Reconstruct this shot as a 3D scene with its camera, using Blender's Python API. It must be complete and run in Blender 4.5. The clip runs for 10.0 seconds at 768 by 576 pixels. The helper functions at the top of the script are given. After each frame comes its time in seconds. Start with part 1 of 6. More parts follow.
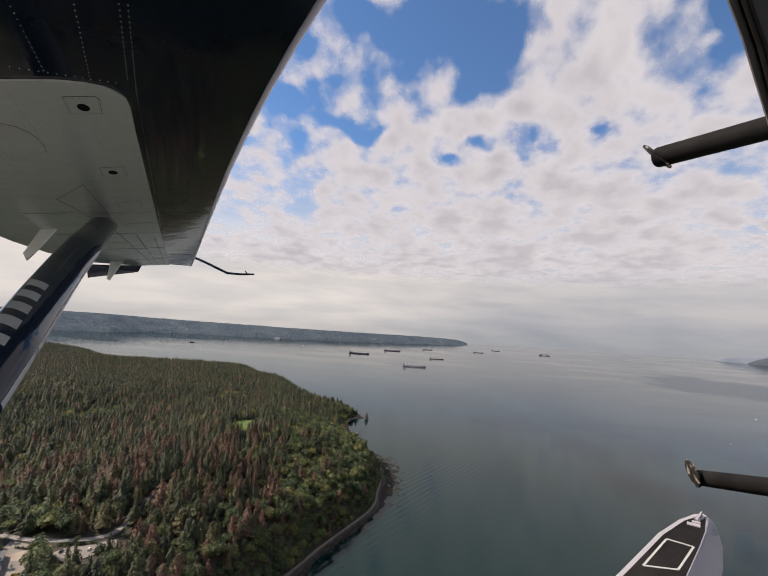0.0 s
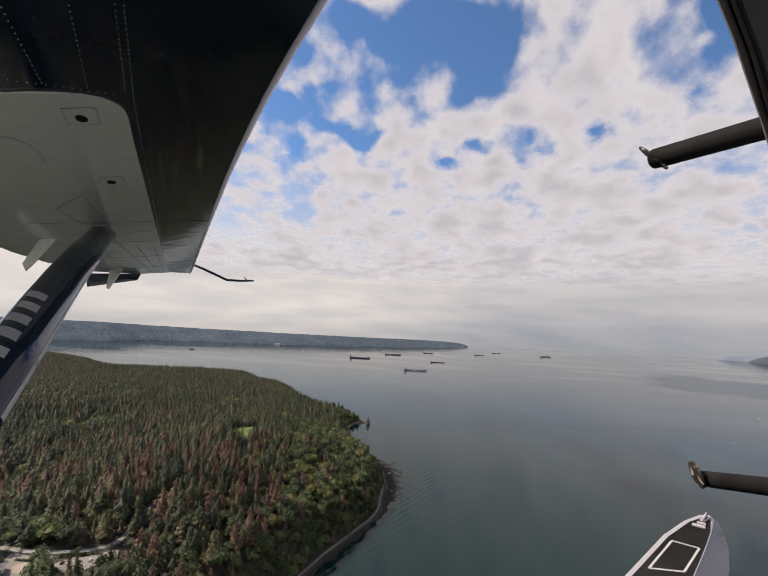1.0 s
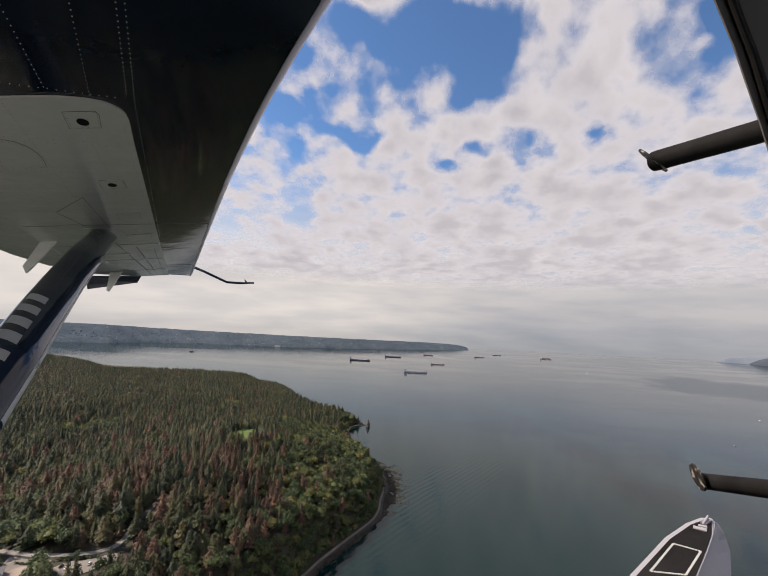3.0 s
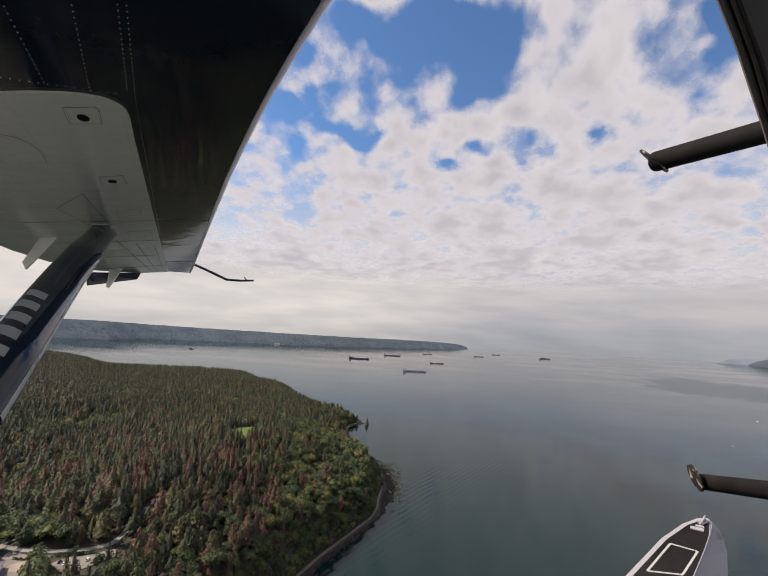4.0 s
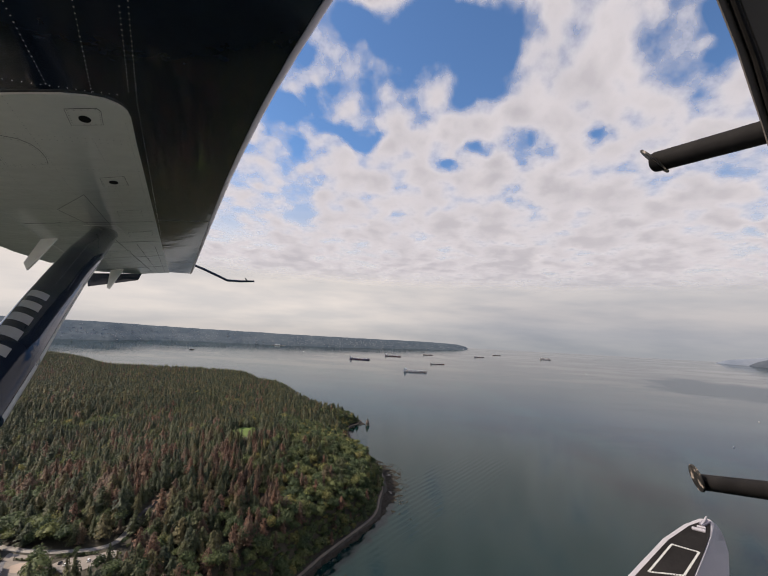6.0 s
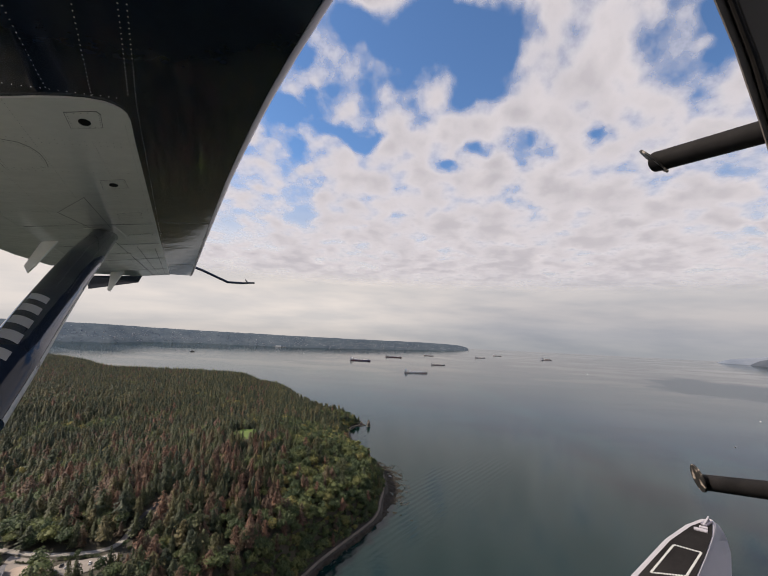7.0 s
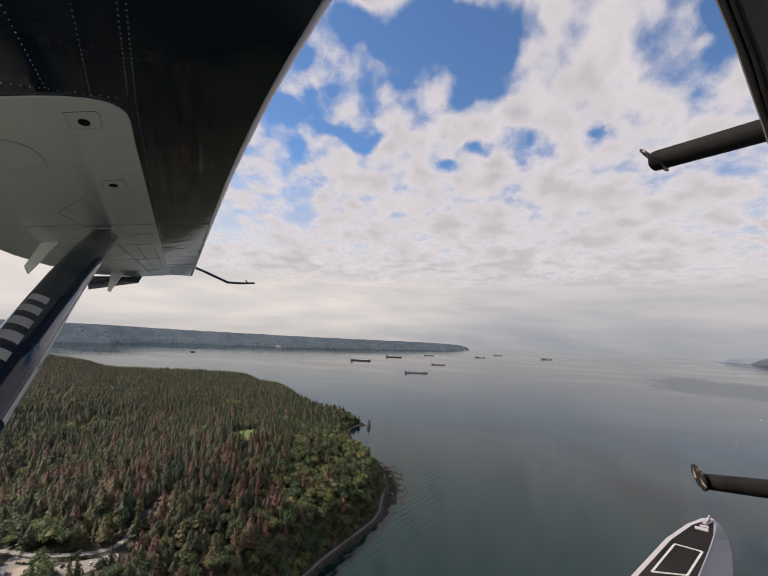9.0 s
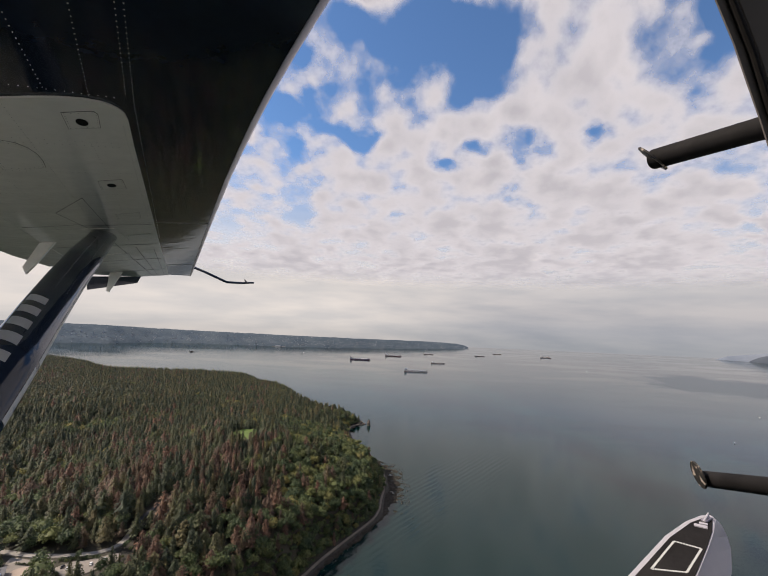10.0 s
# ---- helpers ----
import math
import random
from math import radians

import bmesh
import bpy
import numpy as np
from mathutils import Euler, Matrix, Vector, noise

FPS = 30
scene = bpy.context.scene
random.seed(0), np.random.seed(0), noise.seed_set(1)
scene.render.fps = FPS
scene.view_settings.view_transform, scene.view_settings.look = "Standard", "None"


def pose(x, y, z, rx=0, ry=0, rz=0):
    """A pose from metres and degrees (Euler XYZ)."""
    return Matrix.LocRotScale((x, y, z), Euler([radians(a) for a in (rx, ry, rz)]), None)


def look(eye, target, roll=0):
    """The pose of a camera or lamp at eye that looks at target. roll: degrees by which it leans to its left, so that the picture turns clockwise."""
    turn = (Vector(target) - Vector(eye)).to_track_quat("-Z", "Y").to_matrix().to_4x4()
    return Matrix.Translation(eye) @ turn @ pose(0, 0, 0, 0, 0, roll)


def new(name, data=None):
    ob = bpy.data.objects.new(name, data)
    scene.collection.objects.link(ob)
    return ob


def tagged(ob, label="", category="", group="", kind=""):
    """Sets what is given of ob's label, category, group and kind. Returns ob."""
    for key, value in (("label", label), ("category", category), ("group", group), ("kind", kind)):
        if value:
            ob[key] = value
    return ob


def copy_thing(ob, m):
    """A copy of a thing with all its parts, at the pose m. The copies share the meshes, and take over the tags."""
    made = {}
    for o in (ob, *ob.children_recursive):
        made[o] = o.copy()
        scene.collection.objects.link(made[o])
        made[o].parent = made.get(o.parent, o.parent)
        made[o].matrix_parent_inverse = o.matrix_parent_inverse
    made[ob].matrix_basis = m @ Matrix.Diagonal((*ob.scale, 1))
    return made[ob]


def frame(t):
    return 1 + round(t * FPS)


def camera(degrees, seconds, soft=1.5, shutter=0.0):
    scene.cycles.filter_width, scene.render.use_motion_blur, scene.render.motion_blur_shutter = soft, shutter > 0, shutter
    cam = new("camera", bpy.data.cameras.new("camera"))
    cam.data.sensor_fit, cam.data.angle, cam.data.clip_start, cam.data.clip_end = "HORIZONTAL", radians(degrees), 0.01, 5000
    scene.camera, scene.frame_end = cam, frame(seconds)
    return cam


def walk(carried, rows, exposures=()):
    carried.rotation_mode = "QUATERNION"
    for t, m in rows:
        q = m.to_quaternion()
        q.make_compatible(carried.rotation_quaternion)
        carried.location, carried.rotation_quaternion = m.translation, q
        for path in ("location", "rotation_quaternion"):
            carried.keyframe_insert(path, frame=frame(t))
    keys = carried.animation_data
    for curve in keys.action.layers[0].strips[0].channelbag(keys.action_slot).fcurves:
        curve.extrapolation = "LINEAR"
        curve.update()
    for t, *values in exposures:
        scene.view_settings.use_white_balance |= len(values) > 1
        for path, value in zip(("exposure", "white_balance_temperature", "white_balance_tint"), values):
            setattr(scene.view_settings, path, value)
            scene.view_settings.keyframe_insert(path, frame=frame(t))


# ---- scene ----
cam = camera(90.6, 10.0, soft=1.1)
# the aircraft flies level over the bay; the camera is held at a cabin window and stays with the wing
WINDOW = pose(0, 0, 244.7, 2.9, -5.5, 0) @ pose(156.7, 85.605, -15.405, 92.73, 2.39, 2.87)
ROWS = [
    (0.0, 0.0014, -0.0075, -0.0012, -0.72, 0.10, 0.52),
    (0.5, 0.0043, 0.0006, 0.0037, -0.34, 0.07, -0.15),
    (1.0, 0.0014, -0.0013, -0.0009, -0.11, 0.03, -0.38),
    (1.5, -0.0012, -0.0021, -0.0007, -0.16, -0.03, -0.37),
    (2.0, -0.0009, 0.0001, 0.0002, 0.10, 0.07, -0.60),
    (2.5, 0.0003, 0.0007, 0.0002, 0.28, 0.06, -0.59),
    (4.0, -0.0000, -0.0000, -0.0000, 0.00, -0.00, 0.00),
    (4.5, -0.0000, -0.0000, -0.0000, 0.00, -0.00, 0.00),
    (5.0, -0.0016, -0.0007, -0.0009, 0.09, -0.01, -0.09),
    (5.5, -0.0019, -0.0010, 0.0015, 0.08, 0.06, 0.02),
    (7.0, 0.0003, 0.0012, 0.0014, 0.24, 0.13, -0.32),
    (7.5, 0.0003, -0.0011, 0.0009, 0.36, 0.13, -0.36),
    (8.0, -0.0022, -0.0005, 0.0014, 0.38, 0.14, -0.42),
    (8.5, 0.0000, -0.0008, 0.0007, 0.30, 0.16, -0.44),
    (9.0, -0.0005, -0.0002, -0.0001, 0.23, 0.14, -0.46),
    (9.5, -0.0010, -0.0001, -0.0001, 0.15, 0.05, -0.54),
    (10.0, -0.0011, 0.0001, -0.0002, 0.10, 0.02, -0.68),
]
walk(cam, [(t, WINDOW @ pose(x, y, z, rx, ry, rz)) for t, x, y, z, rx, ry, rz in ROWS],
     exposures=[(0.0, 0.35, 7080, 13.0), (10.0, 0.35, 7080, 13.0)])

# ---- world, sun, exposure ----
SUN_AZ, SUN_EL = radians(-86.0), radians(42.0)   # azimuth from straight ahead (+y), to the left

world = bpy.data.worlds.new("world")
scene.world = world
world.use_nodes = True
wn, wl = world.node_tree.nodes, world.node_tree.links
wn.clear()
w_out = wn.new("ShaderNodeOutputWorld")
w_bg = wn.new("ShaderNodeBackground")
w_sky = wn.new("ShaderNodeTexSky")
w_sky.sky_type = "NISHITA"
w_sky.sun_disc = False
w_sky.sun_elevation = SUN_EL
w_sky.sun_rotation = SUN_AZ
w_sky.altitude = 200
w_sky.air_density = 1.0
w_sky.dust_density = 0.1
w_sky.ozone_density = 5.0
w_gain = wn.new("ShaderNodeVectorMath")
w_gain.operation = "SCALE"
w_gain.inputs["Scale"].default_value = 0.118
w_tc = wn.new("ShaderNodeTexCoord")
w_sep = wn.new("ShaderNodeSeparateXYZ")
w_ramp = wn.new("ShaderNodeValToRGB")
# haze of the distance: share of haze by height above the horizon
w_ramp.color_ramp.elements[0].position = 0.11
w_ramp.color_ramp.elements[0].color = (1, 1, 1, 1)
w_ramp.color_ramp.elements[1].position = 0.40
w_ramp.color_ramp.elements[1].color = (0, 0, 0, 1)
w_haze = wn.new("ShaderNodeValToRGB")


def haze_stops(node, stops):
    el = node.color_ramp.elements
    while len(el) < len(stops):
        el.new(0.5)
    for e, (p, c) in zip(el, stops):
        e.position, e.color = p, (*c, 1)


haze_stops(w_haze, ((0.46, (0.26, 0.285, 0.315)), (0.485, (0.285, 0.31, 0.345)), (0.502, (0.315, 0.338, 0.380)), (0.522, (0.40, 0.408, 0.437)), (0.55, (0.445, 0.455, 0.483)), (0.62, (0.51, 0.512, 0.525))))
w_haze2 = wn.new("ShaderNodeValToRGB")       # brighter towards the sun's side
haze_stops(w_haze2, ((0.46, (0.40, 0.40, 0.41)), (0.485, (0.46, 0.46, 0.465)), (0.502, (0.55, 0.545, 0.545)), (0.522, (0.58, 0.572, 0.572)), (0.55, (0.57, 0.562, 0.562)), (0.62, (0.55, 0.542, 0.545))))
w_side = wn.new("ShaderNodeMapRange")
w_side.interpolation_type = "SMOOTHSTEP"
w_side.inputs["From Min"].default_value, w_side.inputs["From Max"].default_value = -0.25, 0.35
w_hmix = wn.new("ShaderNodeMix")
w_hmix.data_type = "RGBA"
w_map = wn.new("ShaderNodeMapRange")
w_map.inputs["From Min"].default_value, w_map.inputs["From Max"].default_value = -1, 1
w_str = wn.new("ShaderNodeTexNoise")
w_str.inputs["Scale"].default_value = 5.0
w_str.inputs["Detail"].default_value = 6.0
w_strm = wn.new("ShaderNodeMapping")
w_strm.inputs["Scale"].default_value = (1.0, 1.0, 6.0)
w_strr = wn.new("ShaderNodeValToRGB")
w_strr.color_ramp.elements[0].position, w_strr.color_ramp.elements[0].color = 0.36, (0.84, 0.865, 0.905, 1)
w_strr.color_ramp.elements[1].position, w_strr.color_ramp.elements[1].color = 0.62, (1.03, 1.02, 1.02, 1)
w_mul = wn.new("ShaderNodeMix")
w_mul.data_type, w_mul.blend_type = "RGBA", "MULTIPLY"
w_mul.inputs["Factor"].default_value = 1.0
w_mix = wn.new("ShaderNodeMix")
w_mix.data_type = "RGBA"
wl.new(w_tc.outputs["Generated"], w_sep.inputs[0])
wl.new(w_sep.outputs["Z"], w_map.inputs["Value"])
wl.new(w_map.outputs["Result"], w_haze.inputs["Fac"])
wl.new(w_sep.outputs["Z"], w_ramp.inputs["Fac"])
wl.new(w_tc.outputs["Generated"], w_strm.inputs["Vector"])
wl.new(w_strm.outputs["Vector"], w_str.inputs["Vector"])
wl.new(w_str.outputs["Fac"], w_strr.inputs["Fac"])
wl.new(w_map.outputs["Result"], w_haze2.inputs["Fac"])
wl.new(w_sep.outputs["X"], w_side.inputs["Value"])
wl.new(w_side.outputs["Result"], w_hmix.inputs["Factor"])
wl.new(w_haze2.outputs["Color"], w_hmix.inputs["A"])
wl.new(w_haze.outputs["Color"], w_hmix.inputs["B"])
wl.new(w_hmix.outputs["Result"], w_mul.inputs["A"])
wl.new(w_strr.outputs["Color"], w_mul.inputs["B"])
wl.new(w_sky.outputs["Color"], w_gain.inputs[0])
w_clear = wn.new("ShaderNodeVectorMath")
w_clear.operation = "MULTIPLY"
w_clear.inputs[1].default_value = (0.78, 0.97, 1.10)      # clear, dry air between the clouds
wl.new(w_gain.outputs["Vector"], w_clear.inputs[0])
wl.new(w_clear.outputs["Vector"], w_mix.inputs["A"])
wl.new(w_mul.outputs["Result"], w_mix.inputs["B"])
wl.new(w_ramp.outputs["Color"], w_mix.inputs["Factor"])
wl.new(w_mix.outputs["Result"], w_bg.inputs["Color"])
wl.new(w_bg.outputs["Background"], w_out.inputs["Surface"])

sun_data = bpy.data.lights.new("sun", "SUN")
sun_data.energy, sun_data.angle, sun_data.color = 5.0, radians(1.2), (1.0, 0.905, 0.80)
sun = new("sun", sun_data)
SUN_DIR = Vector((math.sin(SUN_AZ) * math.cos(SUN_EL), math.cos(SUN_AZ) * math.cos(SUN_EL), math.sin(SUN_EL)))
sun.matrix_basis = look(SUN_DIR * 3000, (0, 0, 0))


# ---- material helpers ----
def material(name):
    m = bpy.data.materials.new(name)
    m.use_nodes = True
    nt = m.node_tree
    return m, nt.nodes, nt.links, nt.nodes["Principled BSDF"]


def noise_node(nodes, links, scale, detail=5.0, rough=0.55, squash=None):
    """Noise in metres of the world."""
    geo = nodes.new("ShaderNodeNewGeometry")
    n = nodes.new("ShaderNodeTexNoise")
    n.inputs["Scale"].default_value = scale
    n.inputs["Detail"].default_value = detail
    n.inputs["Roughness"].default_value = rough
    if squash:
        mp = nodes.new("ShaderNodeMapping")
        mp.inputs["Scale"].default_value = squash[:3]
        mp.inputs["Rotation"].default_value = (0, 0, squash[3])
        links.new(geo.outputs["Position"], mp.inputs["Vector"])
        links.new(mp.outputs["Vector"], n.inputs["Vector"])
    else:
        links.new(geo.outputs["Position"], n.inputs["Vector"])
    return n


def ramp(nodes, links, src, stops):
    r = nodes.new("ShaderNodeValToRGB")
    el = r.color_ramp.elements
    while len(el) < len(stops):
        el.new(0.5)
    for e, (p, c) in zip(el, stops):
        e.position = p
        e.color = (*c, 1) if len(c) == 3 else c
    links.new(src, r.inputs["Fac"])
    return r


def mixcol(nodes, links, fac, a, b, mode="MIX"):
    m = nodes.new("ShaderNodeMix")
    m.data_type, m.blend_type = "RGBA", mode
    for key, v in (("Factor", fac), ("A", a), ("B", b)):
        if isinstance(v, (int, float)):
            m.inputs[key].default_value = v
        elif isinstance(v, tuple):
            m.inputs[key].default_value = (*v, 1)
        else:
            links.new(v, m.inputs[key])
    return m.outputs["Result"]


def bump(nodes, links, bsdf, src, strength, distance):
    b = nodes.new("ShaderNodeBump")
    b.inputs["Strength"].default_value, b.inputs["Distance"].default_value = strength, distance
    links.new(src, b.inputs["Height"])
    links.new(b.outputs["Normal"], bsdf.inputs["Normal"])
    return b


def worn(name, colour, rough=0.6, metal=0.0, spread=0.25, scale=2.0, relief=0.1):
    """A painted or plain surface with stains at two scales and fine relief."""
    m, n, l, b = material(name)
    big = noise_node(n, l, scale * 0.15, 4)
    fine = noise_node(n, l, scale * 2.0, 6)
    lo = tuple(c * (1 - spread) for c in colour)
    hi = tuple(min(1, c * (1 + spread * 0.6)) for c in colour)
    a = ramp(n, l, big.outputs["Fac"], ((0.3, lo), (0.7, hi)))
    f = ramp(n, l, fine.outputs["Fac"], ((0.25, (1 - spread * 0.6,) * 3), (0.7, (1.0, 1.0, 1.0))))
    l.new(mixcol(n, l, 1.0, a.outputs["Color"], f.outputs["Color"], "MULTIPLY"), b.inputs["Base Color"])
    b.inputs["Roughness"].default_value = rough
    b.inputs["Metallic"].default_value = metal
    if relief:
        bump(n, l, b, fine.outputs["Fac"], relief, 0.05 / scale)
    return m


# ---- mesh helpers ----
def mesh_object(name, verts, faces, mat, smooth=False):
    me = bpy.data.meshes.new(name)
    me.from_pydata([tuple(v) for v in verts], [], [tuple(f) for f in faces])
    me.update()
    if mat:
        me.materials.append(mat)
    if smooth:
        me.polygons.foreach_set("use_smooth", [True] * len(me.polygons))
    return new(name, me)


def part(name, bm, mat, parent=None, label=""):
    me = bpy.data.meshes.new(name)
    bmesh.ops.recalc_face_normals(bm, faces=bm.faces)
    bm.to_mesh(me)
    bm.free()
    if mat:
        me.materials.append(mat)
    ob = new(name, me)
    if parent:
        ob.parent = parent
    if label:
        ob["label"] = label
    return ob


def box(bm, cx, cy, cz, sx, sy, sz, bevel=0.0, turn=None):
    r = bmesh.ops.create_cube(bm, size=1.0)
    m = Matrix.Translation((cx, cy, cz)) @ (turn or Matrix()) @ Matrix.Diagonal((sx, sy, sz, 1))
    bmesh.ops.transform(bm, matrix=m, verts=r["verts"])
    if bevel:
        edges = list({e for v in r["verts"] for e in v.link_edges})
        bmesh.ops.bevel(bm, geom=edges, offset=bevel, segments=2, affect="EDGES", profile=0.6)
    return bm


def boxed(*args, **kw):
    return box(bmesh.new(), *args, **kw)


def tube(bm, pts, radii, sides=8, flat=1.0, up=(0, 0, 1)):
    """A closed tube along pts; flat squeezes it across, for struts of a drop-shaped section."""
    pts = [Vector(p) for p in pts]
    radii = radii if isinstance(radii, (list, tuple)) else [radii] * len(pts)
    rings = []
    for i, p in enumerate(pts):
        d = (pts[min(i + 1, len(pts) - 1)] - pts[max(i - 1, 0)]).normalized()
        a = d.cross(Vector(up))
        a = (a if a.length > 1e-4 else d.cross(Vector((1, 0, 0)))).normalized()
        b = a.cross(d)
        rings.append([bm.verts.new(p + radii[i] * (a * math.cos(2 * math.pi * k / sides) + b * flat * math.sin(2 * math.pi * k / sides))) for k in range(sides)])
    for r, q in zip(rings, rings[1:]):
        for k in range(sides):
            bm.faces.new((r[k], r[(k + 1) % sides], q[(k + 1) % sides], q[k]))
    bm.faces.new(rings[0])
    bm.faces.new(rings[-1])
    return bm


def empty(name, m=None):
    ob = new(name)
    ob.empty_display_size = 0.5
    if m is not None:
        ob.matrix_basis = m
    return ob


# ---- smooth noise on arrays ----
def vnoise(x, y, seed=0):
    """Smooth value noise in 0..1 for arrays."""
    xi, yi = np.floor(x).astype(np.int64), np.floor(y).astype(np.int64)
    fx, fy = x - xi, y - yi
    fx, fy = fx * fx * (3 - 2 * fx), fy * fy * (3 - 2 * fy)

    def h(a, b):
        k = (a * 374761393 + b * 668265263 + seed * 69069) & 0x7FFFFFFF
        k = ((k ^ (k >> 13)) * 1274126177) & 0x7FFFFFFF
        return ((k ^ (k >> 16)) & 0xFFFF) / 65535.0

    return (h(xi, yi) * (1 - fx) + h(xi + 1, yi) * fx) * (1 - fy) + (h(xi, yi + 1) * (1 - fx) + h(xi + 1, yi + 1) * fx) * fy


def fbm(x, y, octaves=4, seed=0):
    s, a, t = 0.0, 1.0, 0.0
    for i in range(octaves):
        s = s + a * vnoise(x * 2 ** i + 17.3 * i, y * 2 ** i - 9.1 * i, seed + i)
        t += a
        a *= 0.5
    return s / t


def sstep(a, b, v):
    t = np.clip((v - a) / (b - a), 0, 1)
    return t * t * (3 - 2 * t)


# ---- the lie of the land ----
COAST = [(2, 270), (18, 330), (30, 381), (36, 398), (44, 419), (57, 442), (72, 470), (80, 490), (89, 511), (109, 546), (126, 580),
         (138, 605), (138, 635), (139, 660), (142, 695), (138, 735), (128, 770), (85, 830), (60, 885),
         (52, 940), (38, 995), (50, 1030), (68, 1046), (40, 1090), (-40, 1140), (-130, 1265), (-220, 1420), (-285, 1520), (-325, 1545),
         (-375, 1560), (-470, 1680), (-560, 1725), (-720, 1722), (-900, 1695),
         (-1085, 1688), (-1200, 1755), (-1330, 1845), (-1520, 1915), (-1750, 1950), (-2200, 2000), (-3600, 2100), (-3600, -350), (-1200, -200), (-600, 0), (-330, 90), (-200, 170), (-80, 200)]


def inland(x, y):
    """Metres from the coast, positive on land."""
    x, y = np.asarray(x, float), np.asarray(y, float)
    best = np.full(x.shape, 1e9)
    inside = np.zeros(x.shape, bool)
    for (ax, ay), (bx, by) in zip(COAST, COAST[1:] + COAST[:1]):
        dx, dy = bx - ax, by - ay
        t = np.clip(((x - ax) * dx + (y - ay) * dy) / (dx * dx + dy * dy), 0, 1)
        best = np.minimum(best, np.hypot(x - ax - t * dx, y - ay - t * dy))
        cross = (ay > y) != (by > y)
        inside ^= cross & (x < dx * (y - ay) / (dy if dy else 1e-9) + ax)
    d = np.where(inside, best, -best)
    return d + 5 * (fbm(x / 30, y / 30, 3, 5) - 0.5)


def ground_height(x, y, d=None):
    x, y = np.asarray(x, float), np.asarray(y, float)
    d = inland(x, y) if d is None else d
    top = 15 + 55 * np.exp(-((x + 50) / 200) ** 2 - ((y - 560) / np.where(y < 560, 330, 400)) ** 2)
    top = top + 7 * (fbm(x / 160, y / 160, 3, 11) - 0.5)
    shelf = -4.5 + 4.7 * sstep(-9, 0, d) + 2.4 * sstep(0.3, 2.5, d)
    bank = (top - 2.6) * (0.6 * sstep(6.5, 36, d) + 0.4 * sstep(26, 150, d))
    flat = np.exp(-((x + 108) / 64) ** 6 - ((y - 386) / 50) ** 6)      # the levelled lookout
    return (shelf + bank) * (1 - flat) + 48.0 * flat


def gh(x, y):
    return float(ground_height(np.array([x]), np.array([y]))[0])


# ---- materials of the setting ----
M = {}

m, n, l, b = material("sea water")
swell = noise_node(n, l, 0.022, 3, 0.5, (0.55, 2.2, 1, radians(28)))
chop = noise_node(n, l, 0.16, 4, 0.6, (0.6, 1.5, 1, radians(28)))
slick = noise_node(n, l, 0.0016, 5, 0.6, (0.5, 1.6, 1, radians(-12)))
tone = noise_node(n, l, 0.0011, 3, 0.5)
col = ramp(n, l, tone.outputs["Fac"], ((0.35, (0.0020, 0.0135, 0.0135)), (0.65, (0.0036, 0.0185, 0.0175))))
l.new(col.outputs["Color"], b.inputs["Base Color"])
rg = ramp(n, l, slick.outputs["Fac"], ((0.38, (0.065,) * 3), (0.43, (0.12,) * 3), (0.53, (0.145,) * 3), (0.57, (0.07,) * 3)))
# a ruffled tide patch with a ragged edge
wgeo = n.new("ShaderNodeNewGeometry")
wob = noise_node(n, l, 0.0022, 6, 0.62)
wsc = n.new("ShaderNodeVectorMath")
wsc.operation = "MULTIPLY_ADD"
wsc.inputs[1].default_value = (900, 900, 0)
l.new(wob.outputs["Color"], wsc.inputs[0])
l.new(wgeo.outputs["Position"], wsc.inputs[2])


def tide(cx, cy, r0, r1):
    dist = n.new("ShaderNodeVectorMath")
    dist.operation = "DISTANCE"
    dist.inputs[1].default_value = (cx + 450, cy + 450, 0)
    l.new(wsc.outputs["Vector"], dist.inputs[0])
    mp = n.new("ShaderNodeMapRange")
    mp.inputs["From Min"].default_value, mp.inputs["From Max"].default_value = r0, r1
    l.new(dist.outputs["Value"], mp.inputs["Value"])
    return mp.outputs["Result"]


calm = mixcol(n, l, tide(1962, 2219, 370, 500), (0.21, 0.21, 0.21), rg.outputs["Color"])
l.new(mixcol(n, l, tide(100, 700, 560, 720), (0.085, 0.085, 0.085), calm), b.inputs["Roughness"])
b.inputs["IOR"].default_value = 1.33
hsum = n.new("ShaderNodeMath")
hsum.operation = "MULTIPLY_ADD"
l.new(swell.outputs["Fac"], hsum.inputs[0])
hsum.inputs[1].default_value = 0.7
l.new(chop.outputs["Fac"], hsum.inputs[2])
# the train of a passed wake, crests running along the shore
geo = n.new("ShaderNodeNewGeometry")
wmap = n.new("ShaderNodeMapping")
wmap.inputs["Rotation"].default_value = (0, 0, radians(36))
l.new(geo.outputs["Position"], wmap.inputs["Vector"])
wave = n.new("ShaderNodeTexWave")
wave.inputs["Scale"].default_value = 0.036
wave.inputs["Distortion"].default_value = 2.4
wave.inputs["Detail"].default_value = 2.0
wave.inputs["Detail Scale"].default_value = 0.5
l.new(wmap.outputs["Vector"], wave.inputs["Vector"])


def vmath(op, a, v):
    q = n.new("ShaderNodeVectorMath")
    q.operation = op
    l.new(a, q.inputs[0])
    q.inputs[1].default_value = v
    return q


